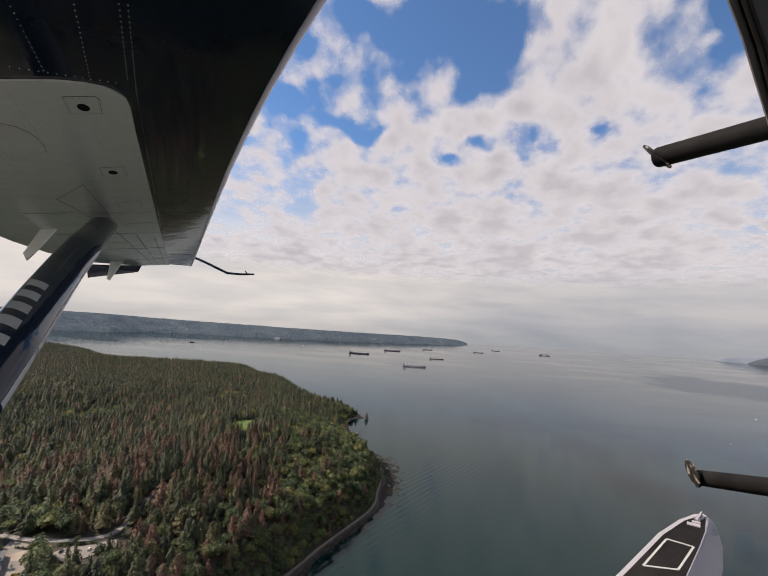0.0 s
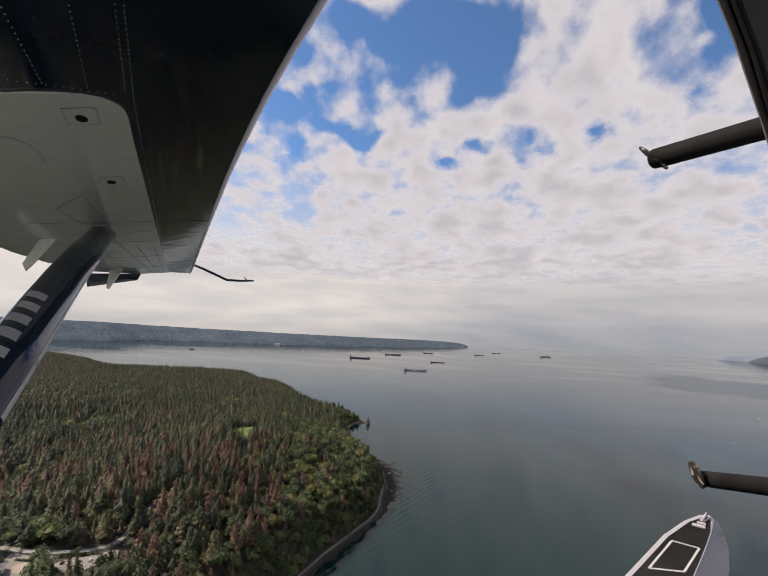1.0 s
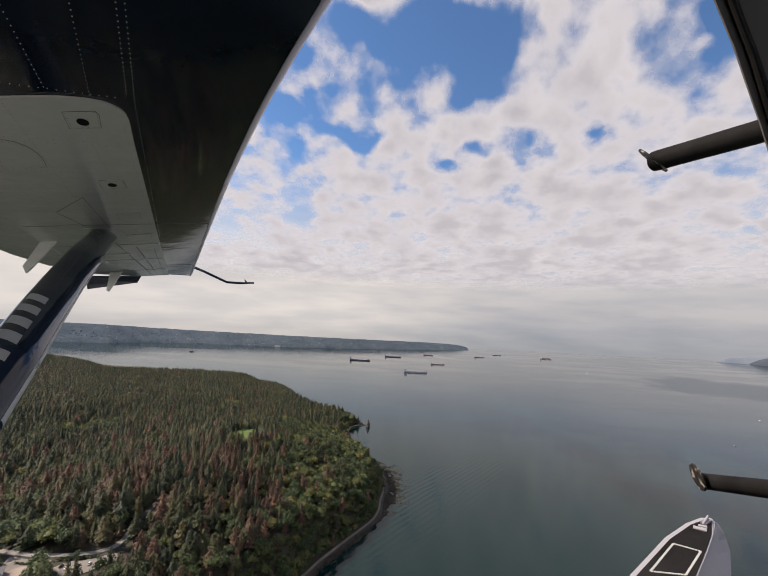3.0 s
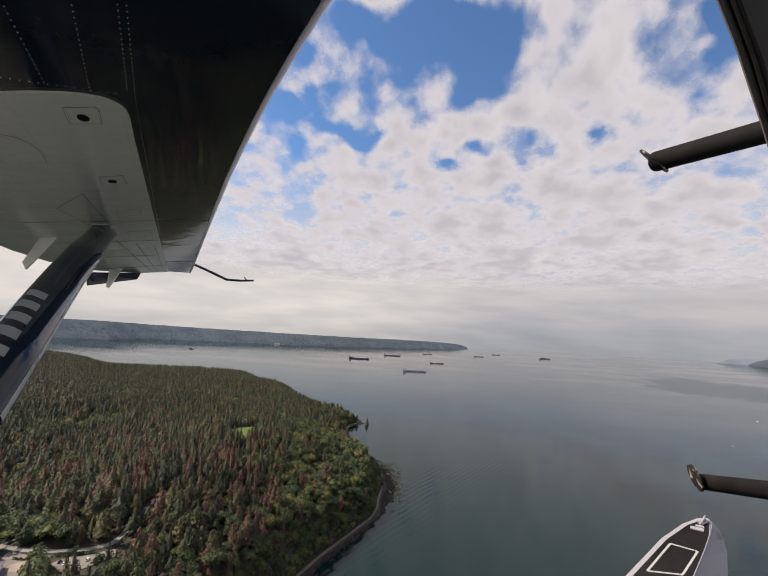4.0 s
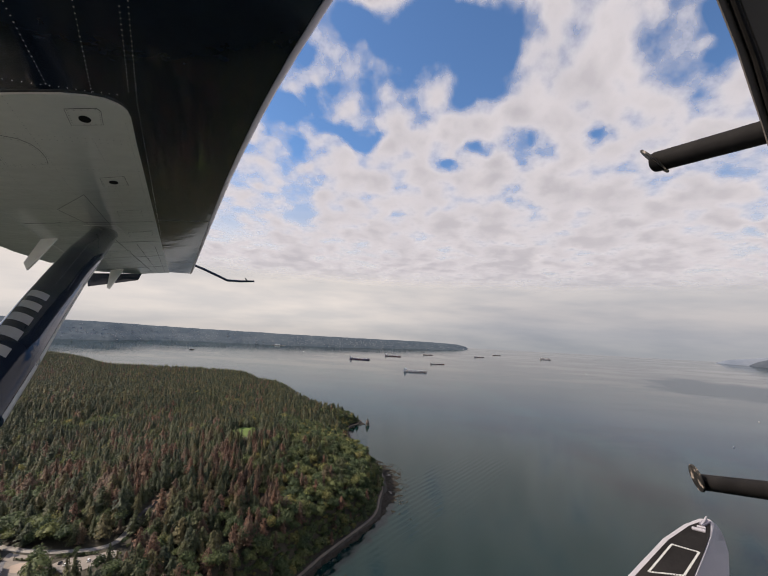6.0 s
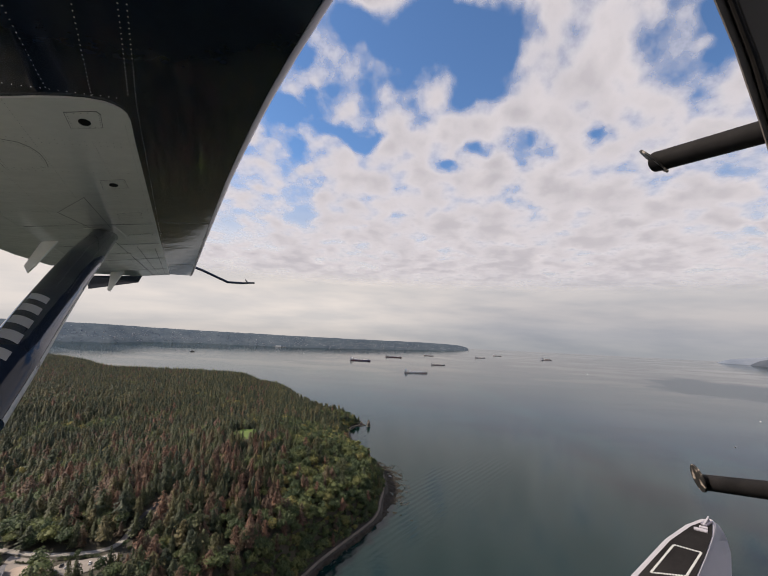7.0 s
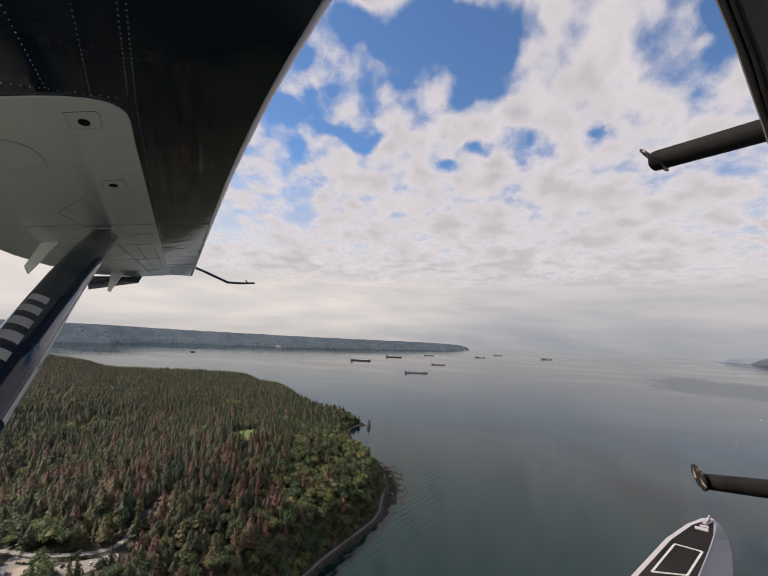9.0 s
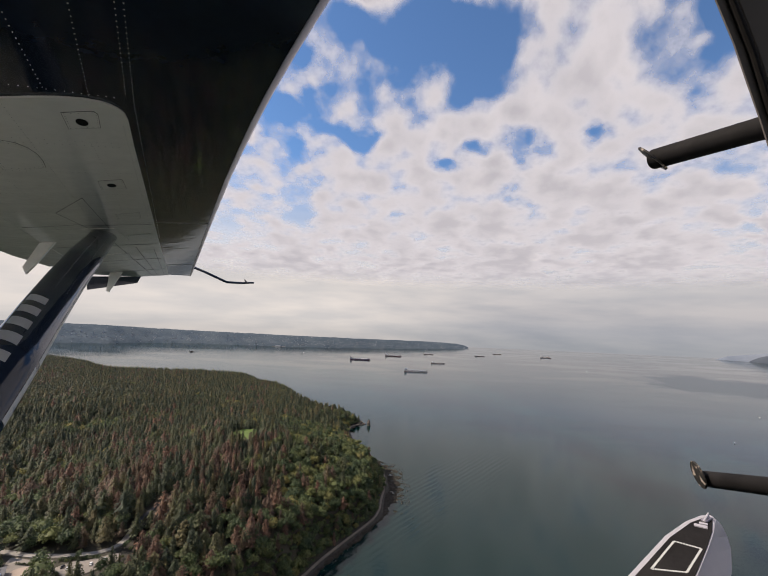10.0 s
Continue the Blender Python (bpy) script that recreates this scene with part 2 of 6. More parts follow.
def fall(src, r0, r1):
    q = n.new("ShaderNodeMapRange")
    q.interpolation_type = "SMOOTHSTEP"
    q.inputs["From Min"].default_value, q.inputs["From Max"].default_value = r0, r1
    q.inputs["To Min"].default_value, q.inputs["To Max"].default_value = 1, 0
    l.new(src, q.inputs["Value"])
    return q.outputs["Result"]


def times(a, b_):
    q = n.new("ShaderNodeMath")
    q.operation = "MULTIPLY"
    l.new(a, q.inputs[0])
    if isinstance(b_, (int, float)):
        q.inputs[1].default_value = b_
    else:
        l.new(b_, q.inputs[1])
    return q.outputs[0]


rel = vmath("SUBTRACT", geo.outputs["Position"], (230, 720, 0))
side = vmath("DOT_PRODUCT", rel.outputs["Vector"], (0.83, -0.56, 0))
ab = n.new("ShaderNodeMath")
ab.operation = "ABSOLUTE"
l.new(side.outputs["Value"], ab.inputs[0])
far_ = n.new("ShaderNodeVectorMath")
far_.operation = "LENGTH"
l.new(rel.outputs["Vector"], far_.inputs[0])
broken = noise_node(n, l, 0.012, 3)
bk = ramp(n, l, broken.outputs["Fac"], ((0.36, (0.25, 0.25, 0.25)), (0.6, (1, 1, 1))))
band = times(times(fall(ab.outputs[0], 10, 85), fall(far_.outputs["Value"], 120, 420)), bk.outputs["Color"])
wk = times(times(wave.outputs["Fac"], band), 2.0)
hs2 = n.new("ShaderNodeMath")
hs2.operation = "ADD"
l.new(hsum.outputs[0], hs2.inputs[0])
l.new(wk, hs2.inputs[1])
bump(n, l, b, hs2.outputs[0], 0.085, 1.0)
M["water"] = m

m, n, l, b = material("shore and forest floor")
geo = n.new("ShaderNodeNewGeometry")
sep = n.new("ShaderNodeSeparateXYZ")
l.new(geo.outputs["Position"], sep.inputs[0])
rockn = noise_node(n, l, 0.35, 7, 0.65)
big = noise_node(n, l, 0.03, 4)
rock = ramp(n, l, rockn.outputs["Fac"], ((0.3, (0.014, 0.013, 0.011)), (0.58, (0.034, 0.030, 0.025)), (0.80, (0.085, 0.074, 0.062))))
soil = ramp(n, l, big.outputs["Fac"], ((0.3, (0.022, 0.020, 0.012)), (0.7, (0.055, 0.048, 0.030))))
lev = n.new("ShaderNodeMath")
lev.operation = "MULTIPLY_ADD"
l.new(rockn.outputs["Fac"], lev.inputs[0])
lev.inputs[1].default_value = -2.0
l.new(sep.outputs["Z"], lev.inputs[2])
mr = n.new("ShaderNodeMapRange")
mr.inputs["From Min"].default_value, mr.inputs["From Max"].default_value = 1.8, 3.2
l.new(lev.outputs[0], mr.inputs["Value"])
l.new(mixcol(n, l, mr.outputs["Result"], rock.outputs["Color"], soil.outputs["Color"]), b.inputs["Base Color"])
b.inputs["Roughness"].default_value = 0.85
bump(n, l, b, rockn.outputs["Fac"], 0.8, 1.2)
M["ground"] = m

M["asphalt"] = worn("asphalt road", (0.065, 0.065, 0.068), 0.9, spread=0.3, scale=0.5)
M["paving"] = worn("pale concrete paving", (0.23, 0.205, 0.178), 0.9, spread=0.25, scale=0.4)
M["drive"] = worn("worn grey park road", (0.27, 0.255, 0.235), 0.9, spread=0.25, scale=0.4)
M["brick_paving"] = worn("reddish plaza paving", (0.33, 0.265, 0.215), 0.9, spread=0.2, scale=0.4)
M["path"] = worn("seawall path", (0.175, 0.152, 0.128), 0.9, spread=0.25, scale=0.5)
M["line"] = worn("road marking white", (0.7, 0.7, 0.68), 0.7, spread=0.15, scale=1.0)
M["grass"] = worn("mown lawn", (0.105, 0.165, 0.028), 0.9, spread=0.3, scale=0.25)
M["rock"] = worn("wet shore rock", (0.040, 0.036, 0.031), 0.75, spread=0.5, scale=1.2, relief=0.6)
M["cliff"] = worn("grey brown sea stack rock", (0.14, 0.115, 0.095), 0.85, spread=0.5, scale=0.4, relief=0.9)


def foliage(name, stops, gloss=0.65):
    m, n, l, b = material(name)
    at = n.new("ShaderNodeAttribute")
    at.attribute_name = "tree"
    oi = n.new("ShaderNodeObjectInfo")
    add = n.new("ShaderNodeMath")
    add.operation = "ADD"
    l.new(at.outputs["Fac"], add.inputs[0])
    l.new(oi.outputs["Random"], add.inputs[1])
    fr = n.new("ShaderNodeMath")
    fr.operation = "FRACT"
    l.new(add.outputs[0], fr.inputs[0])
    base = ramp(n, l, fr.outputs[0], stops)
    geo = n.new("ShaderNodeNewGeometry")
    leaf = ramp(n, l, geo.outputs["Random Per Island"], ((0.0, (0.62, 0.64, 0.68)), (0.7, (1.08, 1.08, 1.05)), (1.0, (1.5, 1.46, 1.30))))
    c = mixcol(n, l, 1.0, base.outputs["Color"], leaf.outputs["Color"], "MULTIPLY")
    l.new(c, b.inputs["Base Color"])
    b.inputs["Roughness"].default_value = gloss
    b.inputs["Specular IOR Level"].default_value = 0.25
    tr = n.new("ShaderNodeBsdfTranslucent")
    l.new(c, tr.inputs["Color"])
    mx = n.new("ShaderNodeMixShader")
    mx.inputs["Fac"].default_value = 0.25
    l.new(b.outputs[0], mx.inputs[1])
    l.new(tr.outputs[0], mx.inputs[2])
    l.new(mx.outputs[0], n["Material Output"].inputs["Surface"])
    return m


M["conifer"] = foliage("conifer needles", ((0.0, (0.042, 0.056, 0.036)), (0.35, (0.060, 0.073, 0.041)), (0.7, (0.083, 0.092, 0.047)), (1.0, (0.130, 0.112, 0.056))))
M["rust"] = foliage("browning conifer needles", ((0.0, (0.088, 0.068, 0.050)), (0.4, (0.128, 0.080, 0.057)), (0.75, (0.168, 0.094, 0.066)), (1.0, (0.108, 0.088, 0.056))))
M["broadleaf"] = foliage("broad leaves", ((0.0, (0.055, 0.080, 0.039)), (0.5, (0.079, 0.105, 0.046)), (0.85, (0.122, 0.136, 0.052)), (1.0, (0.185, 0.160, 0.056))))
M["bark"] = worn("bark", (0.10, 0.075, 0.055), 0.9, spread=0.4, scale=2.0)

# ---- sea, land ----
S = 9000
sea = mesh_object("water", [(-S, -S, 0), (S, -S, 0), (S, S, 0), (-S, S, 0)], [(0, 1, 2, 3)], M["water"])
tagged(sea, "calm grey-green sea with faint ripples and slicks", "sea", kind="structure")

gx = np.concatenate([np.arange(-3640, -520, 40), np.arange(-520, 200, 5), np.arange(200, 420, 20)]).astype(float)
gy = np.concatenate([np.arange(-400, 180, 40), np.arange(180, 1320, 5), np.arange(1320, 2640, 22)]).astype(float)
GX, GY = np.meshgrid(gx, gy)
GD = inland(GX, GY)
GZ = ground_height(GX, GY, GD)
nx, ny = len(gx), len(gy)
idx = np.arange(nx * ny).reshape(ny, nx)
quads = np.stack([idx[:-1, :-1], idx[:-1, 1:], idx[1:, 1:], idx[1:, :-1]], -1).reshape(-1, 4)
keep = GZ.reshape(-1)[quads].max(axis=1) > -4.2
land = mesh_object("ground", np.stack([GX, GY, GZ], -1).reshape(-1, 3).tolist(), quads[keep].tolist(), M["ground"], True)
tagged(land, "wooded headland with a dark rocky shore", "ground", kind="structure")


# ragged ledges and reef of the foreshore, bared by the tide
m, n, l, b = material("tidal rock with weed")
geo = n.new("ShaderNodeNewGeometry")
sep = n.new("ShaderNodeSeparateXYZ")
l.new(geo.outputs["Position"], sep.inputs[0])
grit = noise_node(n, l, 0.5, 7, 0.65)
patch = noise_node(n, l, 0.09, 4)
stone = ramp(n, l, grit.outputs["Fac"], ((0.3, (0.012, 0.011, 0.009)), (0.52, (0.030, 0.026, 0.021)), (0.66, (0.060, 0.050, 0.042)), (0.80, (0.10, 0.086, 0.074))))
weed = ramp(n, l, grit.outputs["Fac"], ((0.3, (0.010, 0.010, 0.008)), (0.7, (0.030, 0.027, 0.018))))
lv = n.new("ShaderNodeMath")
lv.operation = "MULTIPLY_ADD"
l.new(patch.outputs["Fac"], lv.inputs[0])
lv.inputs[1].default_value = -0.9
l.new(sep.outputs["Z"], lv.inputs[2])
wk_ = n.new("ShaderNodeMapRange")
wk_.inputs["From Min"].default_value, wk_.inputs["From Max"].default_value = -0.25, 0.25
l.new(lv.outputs[0], wk_.inputs["Value"])
l.new(mixcol(n, l, wk_.outputs["Result"], weed.outputs["Color"], stone.outputs["Color"]), b.inputs["Base Color"])
b.inputs["Roughness"].default_value = 0.85
b.inputs["Specular IOR Level"].default_value = 0.15
bump(n, l, b, grit.outputs["Fac"], 0.8, 0.8)
M["tidal"] = m
fx_, fy_ = np.arange(-8, 220, 1.3), np.arange(290, 900, 1.3)
FX, FY = np.meshgrid(fx_, fy_)
FD = inland(FX, FY)
reach = 10 + 30 * sstep(615, 680, FY) * sstep(835, 790, FY) + 9 * np.exp(-((FY - 455) / 18) ** 2)
FZ = -1.02 + 1.75 * sstep(-1, 0, FD / reach) + 2.8 * (fbm(FX / 11, FY / 11, 4, 47) - 0.5) + 1.5 * (fbm(FX / 3.2, FY / 3.2, 3, 49) - 0.5)
FZ = np.where(FD > -3, np.maximum(FZ, 0.25 + 0.9 * (fbm(FX / 3, FY / 3, 2, 52) - 0.4)), FZ)
nx, ny = len(fx_), len(fy_)
idx = np.arange(nx * ny).reshape(ny, nx)
quads = np.stack([idx[:-1, :-1], idx[:-1, 1:], idx[1:, 1:], idx[1:, :-1]], -1).reshape(-1, 4)
dq = FD.reshape(-1)[quads]
keep = (FZ.reshape(-1)[quads].max(axis=1) > -0.25) & (dq.max(axis=1) < 1.6) & (dq.min(axis=1) > -48)
shore = mesh_object("foreshore", np.stack([FX, FY, FZ], -1).reshape(-1, 3).tolist(), quads[keep].tolist(), M["tidal"])
tagged(shore, "brown tidal rock ledges with dark weed at their edges", "shore", kind="structure")


def ribbon(name, pts, width, mat, lift=0.45, label="", category="road", level=None, kind="structure"):
    """A strip of road laid on the ground along pts."""
    P = [Vector((*p, 0)) for p in pts]
    line = []
    for i in range(len(P) - 1):
        p0, p1, p2, p3 = P[max(i - 1, 0)], P[i], P[i + 1], P[min(i + 2, len(P) - 1)]
        k = max(2, int((p2 - p1).length / 5))
        for j in range(k):
            t = j / k
            line.append(0.5 * ((2 * p1) + (p2 - p0) * t + (2 * p0 - 5 * p1 + 4 * p2 - p3) * t * t + (3 * p1 - p0 - 3 * p2 + p3) * t ** 3))
    line.append(P[-1])
    vs, fs = [], []
    for i, p in enumerate(line):
        d = (line[min(i + 1, len(line) - 1)] - line[max(i - 1, 0)]).normalized()
        s = Vector((d.y, -d.x, 0)) * width / 2
        z = (max(gh(p.x, p.y), gh(p.x + s.x, p.y + s.y), gh(p.x - s.x, p.y - s.y)) if level is None else level) + lift
        for q, dz in ((p - s, -0.9), (p - s, 0), (p + s, 0), (p + s, -0.9)):
            vs.append((q.x, q.y, z + dz))
    for i in range(len(line) - 1):
        a = 4 * i
        for j in range(3):
            fs.append((a + j, a + j + 1, a + j + 5, a + j + 4))
    ob = mesh_object(name, vs, fs, mat)
    tagged(ob, label, category, kind=kind)
    return ob, line


CAUSEWAY = [(-190, 255), (-203, 285), (-222, 328), (-235, 368), (-256, 412), (-289, 476), (-327, 548), (-395, 684), (-431, 761), (-508, 909)]
DRIVE = [(-186, 412), (-167, 403), (-146, 400), (-126, 401), (-105, 405), (-90, 411), (-81, 421), (-80, 440), (-77, 462), (-69, 500), (-52, 545), (-40, 590), (-33, 630)]
PLAZA = [(-151, 395), (-128, 394), (-116, 396), (-112, 379), (-108, 368), (-97, 351), (-91, 338), (-100, 336), (-110, 346), (-120, 351), (-142, 370), (-146, 384)]
LOT = [(-108, 384), (-102, 396), (-92, 399), (-80, 408), (-72, 412), (-68, 402), (-80, 384), (-90, 379)]
LAWN = (-92, 700, 26, 44)

ribbon("road", CAUSEWAY, 9.5, M["asphalt"], label="grey asphalt causeway cut through the forest")
ribbon("road", DRIVE[:8], 5.2, M["drive"], label="pale park drive curving round a lookout")
ribbon("road", DRIVE[7:], 4.0, M["asphalt"], label="dark forest drive sunk between the trees")


def slab(name, pts, z, mat, label, category):
    """A paved area: rounded outline pts, its top at z, with a rim that goes into the ground."""
    out = []
    for i in range(len(pts)):
        p0, p1, p2, p3 = (Vector((*pts[(i + k) % len(pts)], 0)) for k in (-1, 0, 1, 2))
        for t in (0.0, 0.25, 0.5, 0.75):
            q = p1.lerp(p2, t) * 0.6 + 0.2 * ((2 * p1) + (p2 - p0) * t + (2 * p0 - 5 * p1 + 4 * p2 - p3) * t * t + (3 * p1 - p0 - 3 * p2 + p3) * t ** 3)
            out.append((q.x, q.y))
    k = len(out)
    bm = bmesh.new()
    hi = [bm.verts.new((x, y, z)) for x, y in out]
    lo = [bm.verts.new((x, y, z - 5)) for x, y in out]
    bm.faces.new(hi)
    for i in range(k):
        bm.faces.new((lo[i], lo[(i + 1) % k], hi[(i + 1) % k], hi[i]))
    bmesh.ops.triangulate(bm, faces=[f for f in bm.faces if len(f.verts) > 4])
    return tagged(part(name, bm, mat), label, category, kind="structure")


def disc(name, cx, cy, rx, ry, mat, lift, label, category):
    zs = [gh(cx + rx * math.cos(a), cy + ry * math.sin(a)) for a in np.linspace(0, 6.28, 12)] + [gh(cx, cy)]
    z = float(np.mean(zs)) + lift
    vs = [(cx, cy, z)]
    k = 40
    for i in range(k):
        a = 2 * math.pi * i / k
        w = 0.8 + 0.4 * noise.noise(Vector((math.cos(a) * 1.3, math.sin(a) * 1.3, cx)))
        vs.append((cx + rx * w * math.cos(a), cy + ry * w * math.sin(a), z))
    top = len(vs)
    vs += [(x, y, z - 4) for x, y, z in vs[1:]]
    fs = [(0, 1 + i, 1 + (i + 1) % k) for i in range(k)] + [(1 + i, top + i, top + (i + 1) % k, 1 + (i + 1) % k) for i in range(k)]
    ob = mesh_object(name, vs, fs, mat)
    tagged(ob, label, category, kind="structure")
    return z


plaza_z = 48.5
slab("pavement", PLAZA, plaza_z, M["paving"], "pale paved plaza at the lookout", "pavement")
slab("pavement", LOT, plaza_z, M["paving"], "pale parking area beside the park drive", "pavement")
slab("pavement", [(-127 + 7.5 * math.cos(a), 380 + 6 * math.sin(a)) for a in np.linspace(0, 5.9, 16)], plaza_z + 0.03, M["brick_paving"], "round reddish paving in the middle of the plaza", "pavement")
disc("lawn", *LAWN, M["grass"], 3.2, "bright mown lawn in a forest clearing", "lawn")

# the path along the sea wall
sea_walk = []
for (ax, ay), (bx, by) in zip(COAST[:23], COAST[1:24]):
    dx, dy = bx - ax, by - ay
    q = math.hypot(dx, dy)
    sea_walk.append(((ax + bx) / 2 - dy / q * 4.6, (ay + by) / 2 + dx / q * 4.6))
ribbon("pavement", sea_walk, 2.8, M["path"], lift=0.1, label="grey stone path along the shore wall", category="path", level=2.9)

# ---- cloud layer ----
CLOUD_Z, BELOW = 700.0, 450.0
# blue gaps: bearing and height in the sky over the bay, half width, half height (degrees), depth
GAPS = [(5.8, 39.6, 5.3, 2.9, 1.00), (11.3, 35.6, 4.0, 3.1, 1.00), (1.9, 39.7, 3.9, 2.2, 0.90), (8.5, 32.2, 3.3, 1.4, 0.60), (-9.1, 39.3, 3.1, 1.7, 0.90), (-4.2, 37.2, 3.5, 1.6, 0.60),
        (-17.7, 34.5, 1.6, 1.1, 0.80), (-19.8, 28.7, 2.0, 1.5, 0.90), (-17.9, 23.8, 1.3, 1.6, 0.80), (-11.9, 27.1, 2.6, 0.9, 0.55), (-6.8, 25.5, 2.1, 1.3, 0.80), (2.6, 29.7, 3.8, 1.2, 0.35),
        (9.5, 25.0, 1.6, 0.9, 0.60), (17.6, 26.2, 2.3, 1.5, 0.60), (26.4, 26.0, 0.8, 0.7, 0.60), (5.2, 22.6, 1.3, 0.9, 0.70), (-14.9, 19.0, 2.0, 1.3, 0.50), (-17.1, 15.0, 1.6, 1.7, 0.55),
        (39.1, 34.0, 0.9, 1.7, 1.00), (32.8, 32.8, 2.3, 1.7, 0.20), (37.6, 31.4, 1.1, 1.6, 0.38), (41.3, 12.0, 0.9, 0.9, 0.60), (-2.7, 33.1, 2.7, 1.4, 0.45), (-8.0, 30.8, 2.3, 1.5, 0.35),
        (0.7, 34.9, 3.1, 2.2, 0.55), (18.3, 38.4, 1.4, 1.4, 0.30), (14.8, 38.9, 3.5, 2.9, 0.42), (39.6, 7.1, 2.3, 0.5, 0.35), (-16.0, 30.8, 1.1, 1.2, 0.50),
        # unseen gaps, added to let sun onto the land and darken the water's reflections
        (-58.0, 21.0, 22.0, 12.0, 1.5), (-88.0, 30.0, 18.0, 16.0, 1.0), (54.0, 41.0, 10.0, 11.0, 1.2), (75.0, 40.0, 12.0, 9.0, 0.8), (160.0, 40.0, 25.0, 12.0, 0.8)]
cs = np.concatenate([np.arange(-5200, -1700, 100), np.arange(-1700, 2100, 13), np.arange(2100, 5300, 100)]).astype(float)
ct = np.concatenate([np.arange(-5200, 250, 100), np.arange(250, 2800, 13), np.arange(2800, 5300, 50)]).astype(float)
CX, CY = np.meshgrid(cs, ct)
DX, DY = CX - 157, CY - 86
CD = np.hypot(DX, DY)
CR = np.sqrt(np.maximum(CD, 280)) * 0.8
PX, PY = DX / CR, DY / CR            # clouds grow longer with distance
warp = 2.2 * (fbm(PX / 3.0, PY / 3.0, 4, 61) - 0.5)
warp2 = 2.2 * (fbm(PX / 3.0, PY / 3.0, 4, 67) - 0.5)
bearing = np.degrees(np.arctan2(DX, DY)) + 2.2 * warp
rise_ = np.degrees(np.arctan2(BELOW, CD)) + 1.5 * warp2
thick = 0.42 + 0.9 * (fbm(PX / 8.5, PY / 8.5, 4, 71) - 0.5)
for g_b, g_e, g_w, g_h, g_a in GAPS:
    thick = thick - 1.15 * g_a * np.exp(-((bearing - g_b) / (1.25 * g_w)) ** 2 - ((rise_ - g_e) / (1.25 * g_h)) ** 2)
thick = thick + 0.06 * sstep(1900, 3200, CD)
fade = 1 - sstep(3000, 4850, CD)
nx, ny = len(cs), len(ct)
idx = np.arange(nx * ny).reshape(ny, nx)
quads = np.stack([idx[:-1, :-1], idx[1:, :-1], idx[1:, 1:], idx[:-1, 1:]], -1).reshape(-1, 4)
lump = sum(0.5 ** k * np.abs(2 * vnoise(PX / 6 * 2 ** k + 3.7 * k, PY / 6 * 2 ** k, 73 + k) - 1) for k in range(2)) / 1.5
CZ = CLOUD_Z + 10 - 14 * lump * np.clip(thick, 0.2, 1.2)

m, n, l, b = material("cloud")
n.remove(b)
at = n.new("ShaderNodeAttribute")
at.attribute_name = "thick"
fd = n.new("ShaderNodeAttribute")
fd.attribute_name = "fade"
pv = n.new("ShaderNodeAttribute")
pv.attribute_name = "puff"
puff = n.new("ShaderNodeTexNoise")
puff.inputs["Scale"].default_value, puff.inputs["Detail"].default_value, puff.inputs["Roughness"].default_value = 0.30, 5.0, 0.52
l.new(pv.outputs["Vector"], puff.inputs["Vector"])
k1 = n.new("ShaderNodeMath")
k1.operation = "MULTIPLY_ADD"
l.new(puff.outputs["Fac"], k1.inputs[0])
k1.inputs[1].default_value = 1.9
l.new(at.outputs["Fac"], k1.inputs[2])
cov = n.new("ShaderNodeMapRange")
cov.interpolation_type = "SMOOTHSTEP"
cov.inputs["From Min"].default_value, cov.inputs["From Max"].default_value = 0.74, 1.42
l.new(k1.outputs[0], cov.inputs["Value"])
k2 = n.new("ShaderNodeMath")
k2.operation = "MULTIPLY"
l.new(cov.outputs["Result"], k2.inputs[0])
l.new(fd.outputs["Fac"], k2.inputs[1])
sub = n.new("ShaderNodeMath")
sub.operation = "MULTIPLY"
sub.inputs[1].default_value = 0.5
l.new(k1.outputs[0], sub.inputs[0])
cc = ramp(n, l, sub.outputs[0], ((0.48, (0.47, 0.467, 0.465)), (0.66, (0.445, 0.442, 0.442)), (0.86, (0.35, 0.350, 0.358))))
tl = n.new("ShaderNodeBsdfTranslucent")
l.new(cc.outputs["Color"], tl.inputs["Color"])
tp = n.new("ShaderNodeBsdfTransparent")
mx = n.new("ShaderNodeMixShader")
l.new(k2.outputs[0], mx.inputs["Fac"])
l.new(tp.outputs[0], mx.inputs[1])
l.new(tl.outputs[0], mx.inputs[2])
l.new(mx.outputs[0], n["Material Output"].inputs["Surface"])
M["cloud"] = m
clouds = mesh_object("cloud_layer", np.stack([CX, CY, CZ], -1).reshape(-1, 3).tolist(), quads.tolist(), m, True)
for key, arr in (("thick", thick), ("fade", fade)):
    a = clouds.data.attributes.new(key, "FLOAT", "POINT")
    a.data.foreach_set("value", arr.reshape(-1).astype(np.float32))
a = clouds.data.attributes.new("puff", "FLOAT_VECTOR", "POINT")
a.data.foreach_set("vector", np.stack([PX, PY, CZ / 110], -1).reshape(-1).astype(np.float32))
tagged(clouds, "broken white cloud layer with blue gaps", "clouds", kind="stuff")

